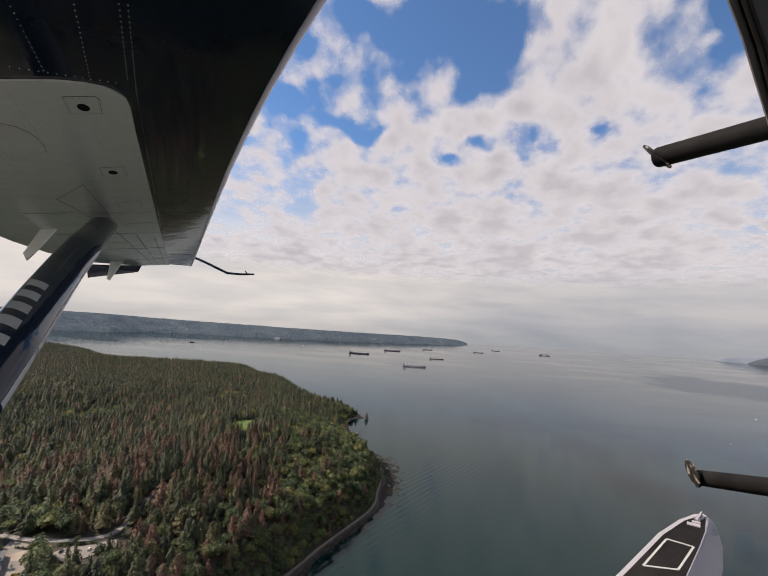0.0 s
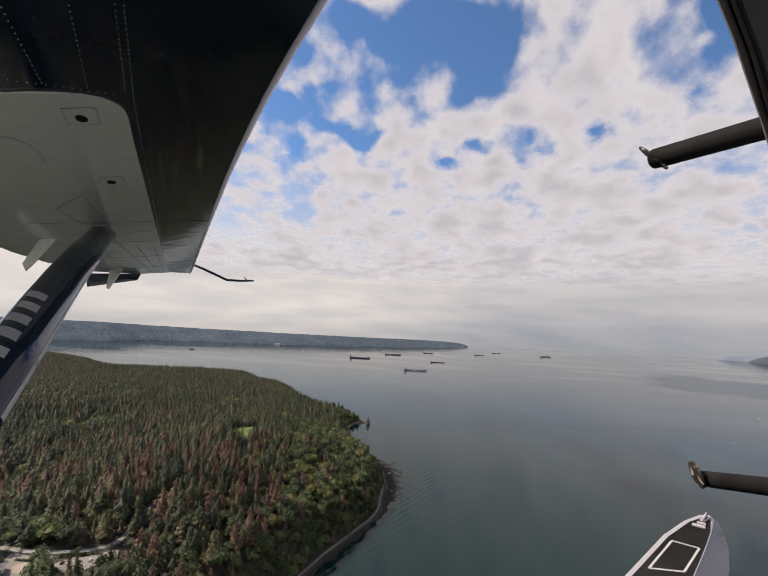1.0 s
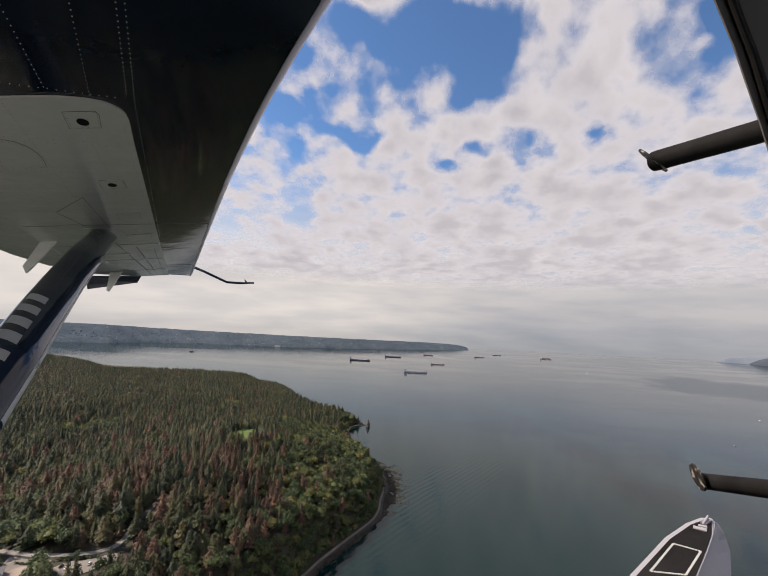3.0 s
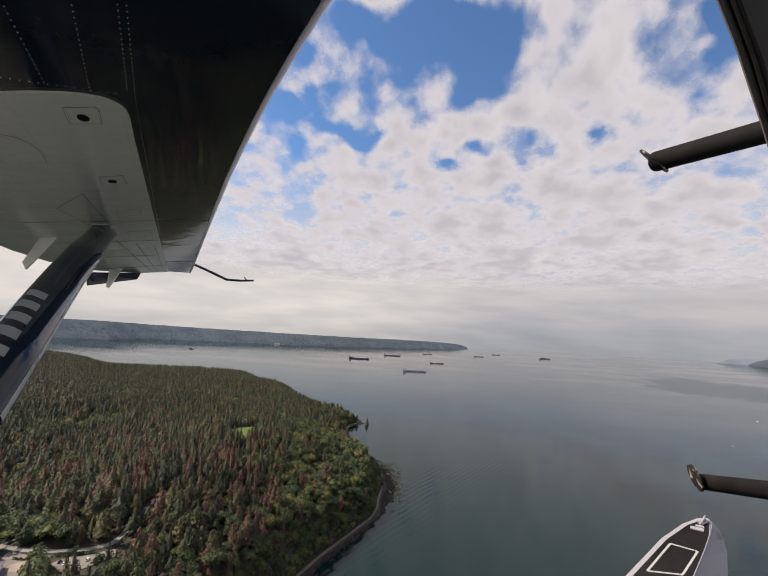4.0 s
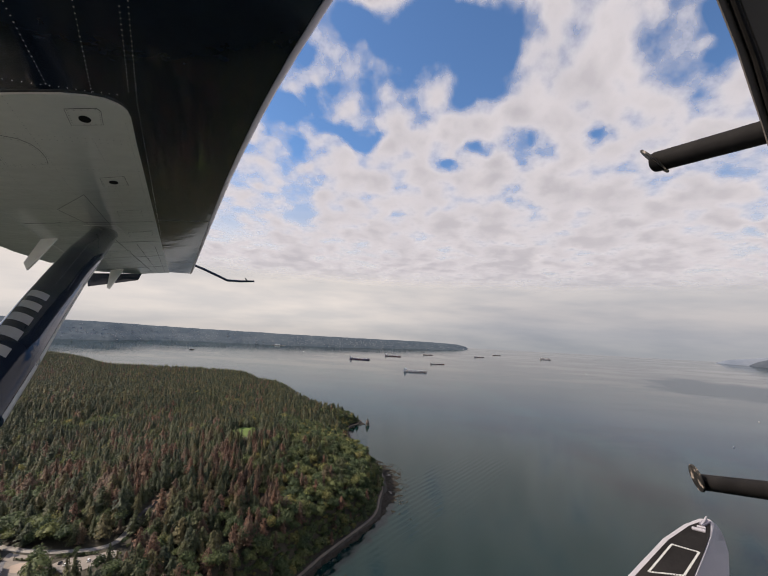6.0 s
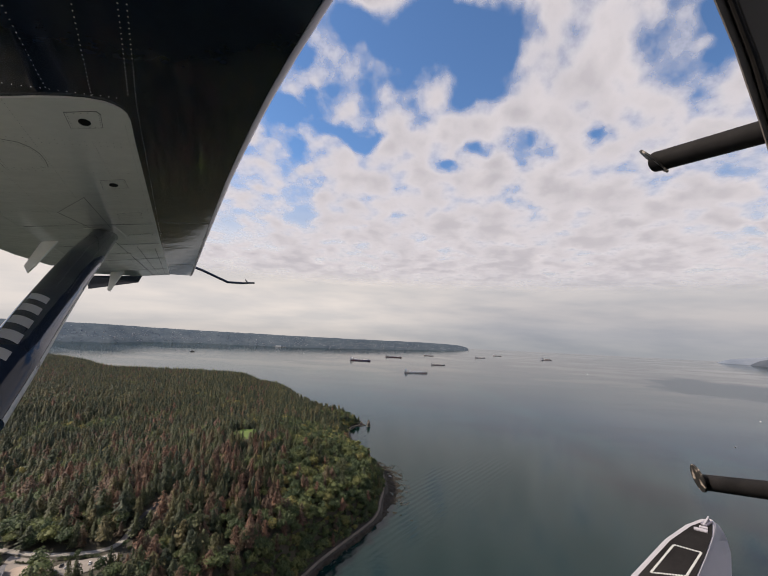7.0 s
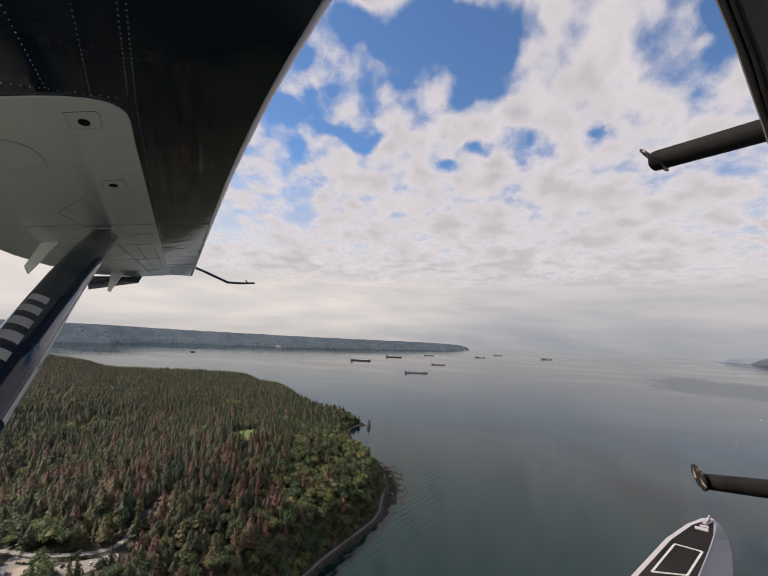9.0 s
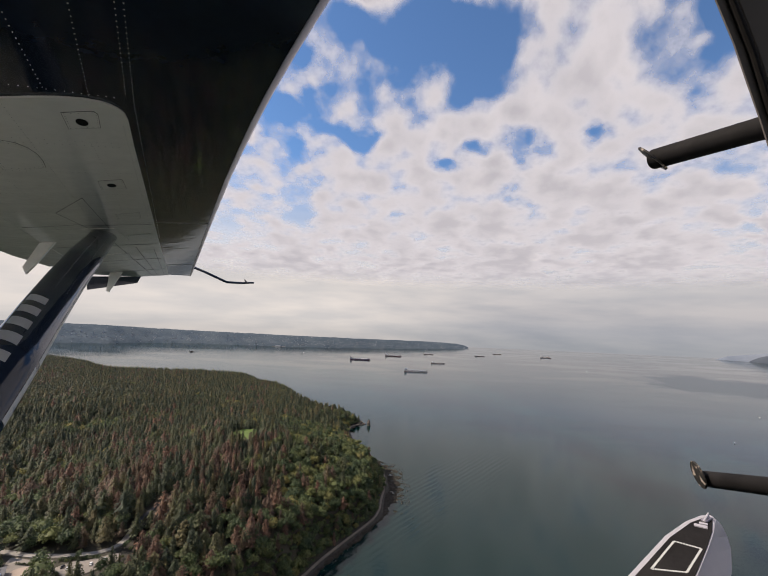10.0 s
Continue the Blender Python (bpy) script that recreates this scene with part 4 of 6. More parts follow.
def cargo_ship(x, y, L, turn, colour, label, cranes=0, laden=0.6, hatches=6):
    root = empty("cargo_ship", pose(x, y, 0, 0, 0, turn))
    # hull colour is lifted towards pale, standing in for haze over the water
    paint = worn("hull paint paled for haze", tuple(min(0.6, 0.03 + 1.5 * c) for c in colour), 0.55, spread=0.2, scale=0.2)
    B, free = L * 0.155, L * (0.048 if laden < 0.5 else 0.038)
    hull = part("hull", hull_bm(L, B, free * 0.15, free), paint, root)
    part("waterline_band", hull_bm(L * 0.998, B * 0.995, -1.0, free * 0.15 - 0.02), M["boot"], hull, "rusty red band at the waterline")
    part("deck", hull_bm(L * 0.985, B * 0.96, free + 0.02, free + 0.25), M["deck"], root)
    h = L * 0.08
    house = part("superstructure", boxed(-L * 0.42, 0, free + h / 2 + 0.25, L * 0.085, B * 0.78, h, 0.3), M["white"], root, "white bridge house")
    part("bridge_wing", boxed(-L * 0.41, 0, free + h * 0.93, L * 0.05, B * 1.02, h * 0.16, 0.2), M["white"], house)
    for k in range(4):
        part("window_band", boxed(-L * 0.376, 0, free + h * (0.22 + 0.19 * k), 0.12, B * 0.66, h * 0.06), M["glass_dark"], house)
    part("funnel", boxed(-L * 0.468, 0, free + h * 0.68, L * 0.03, B * 0.22, h * 1.3, 0.4), paint, root, "dark funnel behind the bridge")
    part("mast", tube(bmesh.new(), [(-L * 0.41, 0, free + h), (-L * 0.41, 0, free + h * 1.45)], 0.35, 6), M["white"], root)
    part("foremast", tube(bmesh.new(), [(L * 0.45, 0, free), (L * 0.45, 0, free + h * 0.75)], [0.5, 0.25], 6), M["white"], root)
    part("forecastle", boxed(L * 0.43, 0, free + L * 0.012, L * 0.07, B * 0.42, L * 0.02, 0.3), paint, root)
    for k in range(hatches):
        px = -L * 0.31 + k * L * 0.69 / max(1, hatches)
        part("hatch_cover", boxed(px + L * 0.03, 0, free + L * 0.011, L * 0.075, B * 0.6, L * 0.018, 0.2), M["hatch"], root)
    for k in range(cranes):
        px = -L * 0.27 + k * L * 0.62 / max(1, cranes)
        c = part("deck_crane", tube(bmesh.new(), [(px, 0, free), (px, 0, free + L * 0.085)], [L * 0.010, L * 0.008], 8), M["crane"], root, "cream deck crane")
        part("jib", tube(bmesh.new(), [(px, 0, free + L * 0.08), (px + L * 0.11, 0, free + L * 0.095)], [L * 0.005, L * 0.003], 6), M["crane"], c)
    return tagged(root, label, "ship", "ships at anchor")


cargo_ship(228, 2187, 127, 8, (0.42, 0.42, 0.37), "grey-green bulk carrier with a white bridge house at anchor", 0, 0.3, 8)
cargo_ship(-136, 2700, 137, 3, (0.07, 0.06, 0.095), "dark navy bulk carrier with a white bridge house at anchor", 0, 0.3, 8)
cargo_ship(78, 3120, 127, 5, (0.15, 0.125, 0.125), "brown-hulled bulk carrier with a white bridge house at anchor", 0, 0.3, 7)
cargo_ship(391, 2695, 96, 14, (0.07, 0.07, 0.08), "low dark freighter with deck cranes and white house", 4, 0.8, 5)
cargo_ship(377, 3480, 86, 8, (0.12, 0.10, 0.10), "small brown freighter far out at anchor", 0, 0.4, 5)
cargo_ship(838, 3570, 92, 12, (0.12, 0.12, 0.13), "small grey freighter far out at anchor", 2, 0.8, 5)
cargo_ship(1085, 3970, 84, 6, (0.16, 0.14, 0.13), "small pale freighter in the haze", 0, 0.4, 5)
cargo_ship(1486, 3760, 112, 14, (0.11, 0.11, 0.12), "dark freighter with large white superstructure in the haze", 0, 0.6, 5)
cargo_ship(1530, 3900, 90, 10, (0.15, 0.12, 0.115), "red-brown freighter lying close behind another ship", 2, 0.4, 5)


def barge(x, y, turn):
    root = empty("barge", pose(x, y, 0, 0, 0, turn))
    part("hull", hull_bm(36, 9, -0.6, 2.6), worn("barge paint", (0.06, 0.055, 0.05), 0.7), root)
    part("deck_cargo", boxed(-2, 0, 4.2, 20, 6.5, 3.2, 0.2), worn("barge cargo", (0.16, 0.11, 0.08), 0.8), root)
    part("cabin", boxed(-14, 0, 4.6, 4, 5, 4, 0.2), M["white"], root)
    return tagged(root, "low dark barge with brown deck cargo", "barge")


barge(-1290, 2650, 4)


def motor_boat(x, y, turn, k=1.0):
    root = empty("motor_boat", pose(x, y, 0, 0, 0, turn))
    root.scale = (k, k, k)
    part("hull", hull_bm(7.5, 2.6, -0.3, 1.1), M["white"], root)
    cab = part("cabin", boxed(-0.5, 0, 1.75, 2.8, 1.9, 1.3, 0.15), M["white"], root)
    part("window", boxed(0.93, 0, 1.9, 0.06, 1.6, 0.6), M["glass_dark"], cab)
    return tagged(root, "small white motor boat on the open water", "boat", "small boats")


motor_boat(964, 1080, 40)
motor_boat(1320, 1420, 100, 0.8)
motor_boat(1350, 2660, 60, 1.2)
motor_boat(-620, 3050, 20, 1.1)

# ---- sea stack off the point ----
def rock_bm(bm, cx, cy, cz, rx, ry, rz, seed, rows_n=5, k=9):
    rr = np.random.default_rng(seed)
    rings = []
    for j in range(rows_n):
        t = j / (rows_n - 1)
        w = (1 - t ** 2.2) ** 0.5 if t < 1 else 0.12
        rings.append([bm.verts.new((cx + rx * w * math.cos(6.283 * i / k) * rr.uniform(0.75, 1.2), cy + ry * w * math.sin(6.283 * i / k) * rr.uniform(0.75, 1.2), cz + rz * t * rr.uniform(0.92, 1.06))) for i in range(k)])
    for a, b_ in zip(rings, rings[1:]):
        for i in range(k):
            bm.faces.new((a[i], a[(i + 1) % k], b_[(i + 1) % k], b_[i]))
    bm.faces.new(rings[-1])
    return bm


stack = part("sea_stack", rock_bm(bmesh.new(), 79, 1041, -1.5, 4.6, 4.0, 15.0, 3, 9, 14), M["cliff"])
tagged(stack, "grey-brown rock pillar standing in the sea", "rock")
for k, (px, py, pz, hh) in enumerate(((79.3, 1041, 13.0, 6.5), (78.2, 1042, 12.3, 4.5))):
    tr = tree_thing("conifer", conifer_shape(60, 300 + k), M["conifer"], "small wind-bent conifer on top of the sea stack", hh, hh)
    tr.matrix_basis = Matrix.Translation((px, py, pz))
    tr["group"] = "trees on the sea stack"
for x, y, rx, rz, sd in ((70, 1050, 3.2, 2.6, 12), (66, 1053, 4.5, 4.0, 13), (60, 1056, 5.0, 8.0, 14)):
    tagged(part("rock", rock_bm(bmesh.new(), x, y, -1.0, rx, rx * 0.8, rz, sd, 6, 11), M["cliff"]), "dark rough rock at the foot of the point", "rock", "rocks at the point")
tagged(part("rock", rock_bm(bmesh.new(), -322, 1552, -1.0, 10, 6, 5.0, 15, 6, 11), M["cliff"]), "low dark rocky spit below the trees", "rock")

# ---- boulders and ledges of the foreshore ----
rb = bmesh.new()
rq = random.Random(5)
count = 0
while count < 1300:
    x, y = rq.uniform(20, 190), rq.uniform(340, 830)
    d = float(inland(np.array([x]), np.array([y]))[0])
    out = 36 if 640 < y < 800 else 9
    if not -out < d < 1 or (630 >= y and rq.random() < 0.45):
        continue
    if fbm(np.array([x / 9]), np.array([y / 9]), 2, 51)[0] < 0.47:
        continue
    size = rq.uniform(0.35, 0.95) * (1.6 if rq.random() < 0.12 else 1)
    z = -0.75
    rock_bm(rb, x, y, z, size * 1.3, size, size * rq.uniform(0.7, 1.1) + 0.5, rq.randrange(9999), 3, 6)
    count += 1
boulders = part("shore_rocks", rb, M["rock"])
tagged(boulders, "dark wet boulders and ledges strewn along the shore", "rocks", kind="stuff")

# ---- lookout: pavilion, kiosk, hedges ----
M["roof"] = worn("grey flat roofing", (0.12, 0.12, 0.13), 0.85, spread=0.25, scale=0.6)
M["wall"] = worn("pale rendered wall", (0.42, 0.39, 0.34), 0.85, spread=0.2, scale=0.6)
M["metal"] = worn("galvanised metal", (0.42, 0.43, 0.44), 0.45, 0.7, 0.15, 2.0)
M["concrete"] = worn("weathered concrete", (0.30, 0.28, 0.25), 0.9, spread=0.3, scale=0.4)
M["flowers"] = foliage("orange flower bed", ((0.0, (0.30, 0.12, 0.03)), (0.5, (0.35, 0.20, 0.04)), (1.0, (0.12, 0.12, 0.03))))


def pavilion(x, y, turn):
    root = empty("pavilion", pose(x, y, plaza_z - 0.4, 0, 0, turn))
    for cx, cy, sx, sy, h in ((-1, 7, 11, 15, 4.4), (1.5, -8.5, 7, 14, 3.6)):
        w = part("wall", boxed(cx, cy, h / 2, sx, sy, h), M["wall"], root)
        part("roof", boxed(cx, cy, h + 0.25, sx + 0.9, sy + 0.9, 0.5, 0.08), M["roof"], root, "flat grey roof")
        for k in range(4):
            part("window", boxed(cx + sx / 2 + 0.03, cy - sy * 0.36 + k * sy * 0.24, h * 0.5, 0.12, sy * 0.16, h * 0.5), M["glass_dark"], w)
    for px, py, a, b_ in ((-3.5, 10, 2.2, 1.6), (0.5, 12, 1.8, 1.8), (-2, 6, 3.0, 1.6), (2.2, 3.4, 1.6, 2.4), (-4, 3, 1.4, 1.4)):
        part("roof_unit", boxed(px, py, 5.3, a, b_, 1.3, 0.06), M["metal"], root, "pale rooftop air unit")
    for k in range(3):
        part("skylight", boxed(1.5, -12.5 + 3.9 * k, 4.2, 5.4, 2.6, 0.35, 0.05), M["metal"], root)
    return tagged(root, "low pavilion with flat grey roof beside the plaza", "building")


pavilion(-131, 364, 40.5)


def kiosk(x, y, turn):
    root = empty("kiosk", pose(x, y, plaza_z, 0, 0, turn))
    part("body", boxed(0, 0, 1.5, 3.4, 2.4, 3.4, 0.06), M["wall"], root)
    part("roof", boxed(0, 0, 3.3, 4.0, 3.0, 0.25, 0.05), M["paving"], root, "pale flat roof")
    return tagged(root, "small kiosk with a pale flat roof", "kiosk")


kiosk(-100.5, 348, 30)


def hedge(x, y, turn, L, w, h, mat, label, z):
    V, F = [], []
    rr = np.random.default_rng(int(abs(x * 7 + y)))
    for i in range(int(L * w * 6)):
        c = np.array((rr.uniform(-L / 2, L / 2), rr.uniform(-w / 2, w / 2), rr.uniform(0.1, h)))
        u_ = rr.normal(0, 1, 3) * 0.35
        v_ = rr.normal(0, 1, 3) * 0.35
        k = len(V)
        V += [c + u_, c + v_, c - u_, c - v_]
        F.append((k, k + 1, k + 2, k + 3))
    ob = mesh_object("hedge", V, F, mat)
    ob.matrix_basis = pose(x, y, z, 0, 0, turn)
    return tagged(ob, label, "hedge", "hedges at the lookout")


hedge(-133, 388, 2, 14, 1.6, 1.4, M["conifer"], "clipped dark hedge along the drive", plaza_z)
hedge(-98, 400.3, 16, 30, 2.6, 2.2, M["broadleaf"], "green shrub strip between drive and parking", plaza_z - 0.3)
hedge(-118, 384, 70, 8, 3.0, 1.9, M["conifer"], "dark shrubs round the plaza", plaza_z)
hedge(-107, 356, 118, 12, 4.5, 0.9, M["flowers"], "orange flower bed beside the plaza", plaza_z)


# ---- vehicles ----
def car(colour, label, L=4.4, W=1.8, H=1.45, lorry=False):
    root = empty("truck" if lorry else "car")
    paint = worn("car paint", colour, 0.3, 0.1, 0.08, 2.0, 0)
    if lorry:
        part("cargo_box", boxed(-1.3, 0, 2.1, L - 2.6, W, 2.6, 0.06), paint, root)
        part("cab", boxed(L / 2 - 1.1, 0, 1.6, 2.0, W * 0.95, 1.9, 0.15), paint, root)
    else:
        part("body", boxed(0, 0, 0.62, L, W, 0.62, 0.12), paint, root)
        cb = bmesh.new()
        box(cb, -0.2, 0, 1.16, L * 0.52, W * 0.88, H - 0.9, 0.14)
        cab = part("cabin", cb, M["glass_dark"], root, "dark glazed cabin")
        part("roof_panel", boxed(-0.25, 0, H + 0.0, L * 0.36, W * 0.72, 0.06, 0.02), paint, cab)
    for sx in (-1, 1):
        for sy in (-1, 1):
            part("wheel", tube(bmesh.new(), [(sx * L * 0.31, sy * W * 0.5 - 0.1, 0.32), (sx * L * 0.31, sy * W * 0.5 + 0.1, 0.32)], 0.32, 10), M["tyre"], root)
    return tagged(root, label, "truck" if lorry else "car", "vehicles on the causeway")


M["tyre"] = worn("black rubber", (0.02, 0.02, 0.02), 0.85, spread=0.2, scale=3.0)
FLEET = [car((0.75, 0.75, 0.74), "white car driving on the causeway"), car((0.03, 0.03, 0.035), "black car driving on the causeway"),
         car((0.35, 0.36, 0.38), "silver-grey car driving on the causeway"), car((0.10, 0.14, 0.13), "dark green truck on the causeway", 11, 2.5, 3.4, True)]


def along(pts, s):
    for (ax, ay), (bx, by) in zip(pts, pts[1:]):
        q = math.hypot(bx - ax, by - ay)
        if s <= q:
            return ax + (bx - ax) * s / q, ay + (by - ay) * s / q, math.atan2(by - ay, bx - ax)
        s -= q
    return None


spots = [(18, -2.6, 0), (26, 1.6, 0), (30, -0.4, 1), (52, 2.6, 1), (78, -2.4, 0), (92, 2.6, 3), (112, 0, 0), (125, 2.6, 1), (150, -2.6, 2), (176, 2.6, 1), (205, -2.6, 0), (225, 2.6, 2),
         (330, -2.6, 0), (362, 2.6, 2), (401, 0, 0), (437, 2.6, 0), (462, -2.6, 1), (500, 2.6, 0), (545, 0, 2)]
placed = set()
for s, off, k in spots:
    x, y, a = along(CAUSEWAY, s)
    x, y = x + off * math.sin(a), y - off * math.cos(a)
    z = max(gh(x + 4.7, y), gh(x - 4.7, y), gh(x, y)) + 0.5
    m4 = Matrix.Translation((x, y, z)) @ Matrix.Rotation(a + (math.pi if off < 0 else 0), 4, "Z")
    if k not in placed:
        FLEET[k].matrix_basis = m4
        placed.add(k)
    else:
        copy_thing(FLEET[k], m4)
for x, y, a, k in ((-97, 388, 1.9, 0), (-91, 391, 1.9, 2), (-84, 395, 2.1, 0), (-102, 389, 1.9, 1), (-78, 402, 2.2, 2)):
    c = copy_thing(FLEET[k], Matrix.Translation((x, y, plaza_z + 0.02)) @ Matrix.Rotation(a, 4, "Z"))
    c["group"], c["label"] = "parked cars at the lookout", ("white", "black", "silver-grey")[k] + " car parked at the lookout"


# ---- overpass over the causeway ----
def overpass(x, y, turn):
    z = gh(x, y)
    root = empty("overpass", pose(x, y, z, 0, 0, turn))
    part("deck", boxed(0, 0, 6.3, 30, 6, 1.1, 0.1), M["concrete"], root)
    for sy in (-1, 1):
        part("parapet", boxed(0, sy * 2.9, 7.4, 30, 0.3, 1.1, 0.04), M["concrete"], root)
        part("abutment", boxed(sy * 11, 0, 2.8, 6, 6, 6, 0.1), M["concrete"], root)
    return tagged(root, "pale concrete overpass across the causeway", "bridge")


overpass(-291, 480, -28)


# ---- landward end of the suspension bridge ----
def bridge_end():
    root = empty("suspension_bridge", pose(-206, 284, gh(-206, 284) + 0.7, 0, 0, math.degrees(math.atan2(-134, 66))))
    part("deck", boxed(74, 0, -0.6, 150, 11, 1.4, 0.1), M["asphalt"], root, "asphalt bridge deck")
    for sy in (-1, 1):
        part("walkway", boxed(74, sy * 5.0, 0.16, 150, 1.4, 0.2), M["concrete"], root)
        part("railing", boxed(74, sy * 5.65, 0.75, 150, 0.12, 1.2), M["metal"], root)
        pts = [(-70 + 18 * k, sy * 6.6, 1.0 + 0.0021 * (18 * k) ** 2) for k in range(12)]
        cable = part("main_cable", tube(bmesh.new(), pts, 0.32, 8), M["cable"], root, "pale steel suspension cable")
        for k in range(5, 12):
            px, py, pz = pts[k]
            part("hanger", tube(bmesh.new(), [(px, py, 0.2), (px, py, pz)], 0.05, 5), M["cable"], cable)
        part("anchorage", boxed(-72, sy * 7.0, 0.0, 8, 2.6, 3.0, 0.2), M["concrete"], root)
    return tagged(root, "landward end of a suspension bridge with pale cables", "bridge")


M["cable"] = worn("pale cable paint", (0.45, 0.47, 0.44), 0.6, spread=0.1, scale=0.5)
bridge_end()

# ---- buildings on the far edge of the headland ----
def tower_block(x, y, z, w, d, h, turn, label):
    root = empty("apartment_tower", pose(x, y, z, 0, 0, turn))
    wall = part("wall", boxed(0, 0, h / 2, w, d, h), M["wall"], root)
    part("roof", boxed(0, 0, h + 0.6, w * 0.5, d * 0.5, 2.4), M["roof"], root)
    fl = max(2, int(h / 3.2))
    for k in range(fl):
        part("window_band", boxed(0, -d / 2 - 0.05, 1.8 + k * h / fl, w * 0.86, 0.2, 1.3), M["glass_dark"], wall)
    return tagged(root, label, "apartment tower", "towers behind the trees")


tower_block(-1606, 1883, 8, 18, 14, 60, 35, "pale apartment tower rising above the far trees")
tower_block(-1650, 1868, 8, 18, 14, 34, 35, "low pale apartment block behind the far trees")

# ---- houses and trees dotted over the far shore ----
M["houses"] = worn("pale far house walls", (0.38, 0.39, 0.41), 0.9, spread=0.3, scale=0.02, relief=0)
hb_v, hb_f = [], []
hq = np.random.default_rng(23)
for i in range(1500):
    k = hq.integers(len(far_pts) - 1)
    x, y, h = far_pts[k]
    if x > 200 and hq.random() < 0.75:
        continue
    dx, dy = x - 150, y - 100
    q = math.hypot(dx, dy)
    t = hq.beta(1.2, 2.2) * 0.9 + 0.02
    px, py = x + dx / q * 420 * t + hq.normal(0, 9), y + dy / q * 420 * t + hq.normal(0, 9)
    rise = 0.22 * min(1, t * 9) + 0.78 * (3 * t * t - 2 * t ** 3)
    z = h * rise - 3
    w, dd, hh = hq.uniform(4, 11), 7, hq.uniform(3, 6) * (2.2 if hq.random() < 0.04 else 1)
    c = len(hb_v)
    for zz in (z, z + hh):
        hb_v += [(px - w / 2, py - dd / 2, zz), (px + w / 2, py - dd / 2, zz), (px + w / 2, py + dd / 2, zz), (px - w / 2, py + dd / 2, zz)]
    hb_f += [(c + 4, c + 5, c + 6, c + 7)] + [(c + j, c + (j + 1) % 4, c + 4 + (j + 1) % 4, c + 4 + j) for j in range(4)]
tagged(mesh_object("far_houses", hb_v, hb_f, M["houses"]), "pale houses scattered over the far shore", "houses", kind="stuff")


def waterfront_hall(x, y, turn):
    root = empty("waterfront_hall", pose(x, y, 0, 0, 0, turn))
    part("quay", boxed(0, 0, 1.2, 120, 26, 3.2, 0.2), M["concrete"], root)
    part("wall", boxed(-8, 2, 8.0, 46, 16, 10.5, 0.2), M["white"], root, "white long wall")
    part("roof", boxed(-8, 2, 13.8, 48, 18, 1.2, 0.2), M["metal"], root)
    return tagged(root, "long white hall on a quay at the far shore", "building")


waterfront_hall(-985, 3545, 10)

# ---- the seaplane, in the air above the bay ----
# axes: x forward, y out along the port wing, z up, from the cabin window
PLANE = WINDOW @ Matrix(((0.8614, -0.4946, -0.1156, 0), (0.0949, -0.0668, 0.9932, 0), (-0.4989, -0.8666, -0.0107, 0), (0, 0, 0, 1)))


def sheet_paint(name, colour, rough, spread, ripple, coat=0.0):
    """Painted sheet metal: dust at two scales and the shallow dents of riveted skin."""
    m, n, l, b = material(name)
    big = noise_node(n, l, 0.9, 4)
    fine = noise_node(n, l, 24.0, 5)
    lo = tuple(c * (1 - spread) for c in colour)
    base = ramp(n, l, big.outputs["Fac"], ((0.3, lo), (0.7, colour)))
    dust = ramp(n, l, fine.outputs["Fac"], ((0.3, (1 - spread * 0.6,) * 3), (0.65, (1.0, 1.0, 1.0))))
    l.new(mixcol(n, l, 1.0, base.outputs["Color"], dust.outputs["Color"], "MULTIPLY"), b.inputs["Base Color"])
    rr = ramp(n, l, fine.outputs["Fac"], ((0.3, (rough,) * 3), (0.8, (rough * 1.7,) * 3)))
    l.new(rr.outputs["Color"], b.inputs["Roughness"])
    b.inputs["Coat Weight"].default_value, b.inputs["Coat Roughness"].default_value = coat, 0.05
    dent = noise_node(n, l, 3.2, 3, 0.5)
    bp = bump(n, l, b, dent.outputs["Fac"], ripple, 0.02)
    l.new(bp.outputs["Normal"], b.inputs["Coat Normal"])
    return m


M["navy"] = sheet_paint("glossy dark navy paint", (0.019, 0.028, 0.048), 0.06, 0.25, 0.16)
M["navy"].node_tree.nodes["Principled BSDF"].inputs["Specular IOR Level"].default_value = 0.36
M["plane_white"] = sheet_paint("off-white wing paint", (0.84, 0.83, 0.775), 0.12, 0.08, 0.45)
M["alu"] = worn("bare aluminium edge", (0.42, 0.39, 0.44), 0.34, 0.8, 0.2, 3.0, 0)
# near-white colour stands in for the glints on the rivet heads
M["rivet"] = worn("pale rivet heads with painted glints", (0.97, 0.97, 0.94), 0.3, 0.0, 0.3, 30.0, 0)
M["rivet_dim"] = worn("dusty painted rivet heads", (0.34, 0.34, 0.32), 0.4, 0.0, 0.3, 30.0, 0)
M["joint"] = worn("dark sealant in the skin joints", (0.20, 0.20, 0.19), 0.7, spread=0.4, scale=10.0, relief=0)
M["rubber"] = worn("black grip coating", (0.015, 0.014, 0.014), 0.75, spread=0.5, scale=20.0, relief=0.6)
M["float_white"] = worn("white float paint", (0.34, 0.33, 0.36), 0.4, spread=0.12, scale=3.0, relief=0.02)
M["lettering"] = worn("pale grey lettering and strut highlight", (0.45, 0.46, 0.45), 0.5, spread=0.1, scale=3.0, relief=0)
M["trim"] = worn("grey-brown cabin lining", (0.085, 0.072, 0.060), 0.8, spread=0.15, scale=6.0)
M["rubber"].node_tree.nodes["Principled BSDF"].inputs["Specular IOR Level"].default_value = 0.08
m, n, l, b = material("chipped black end plate")
b.inputs["Specular IOR Level"].default_value = 0.2
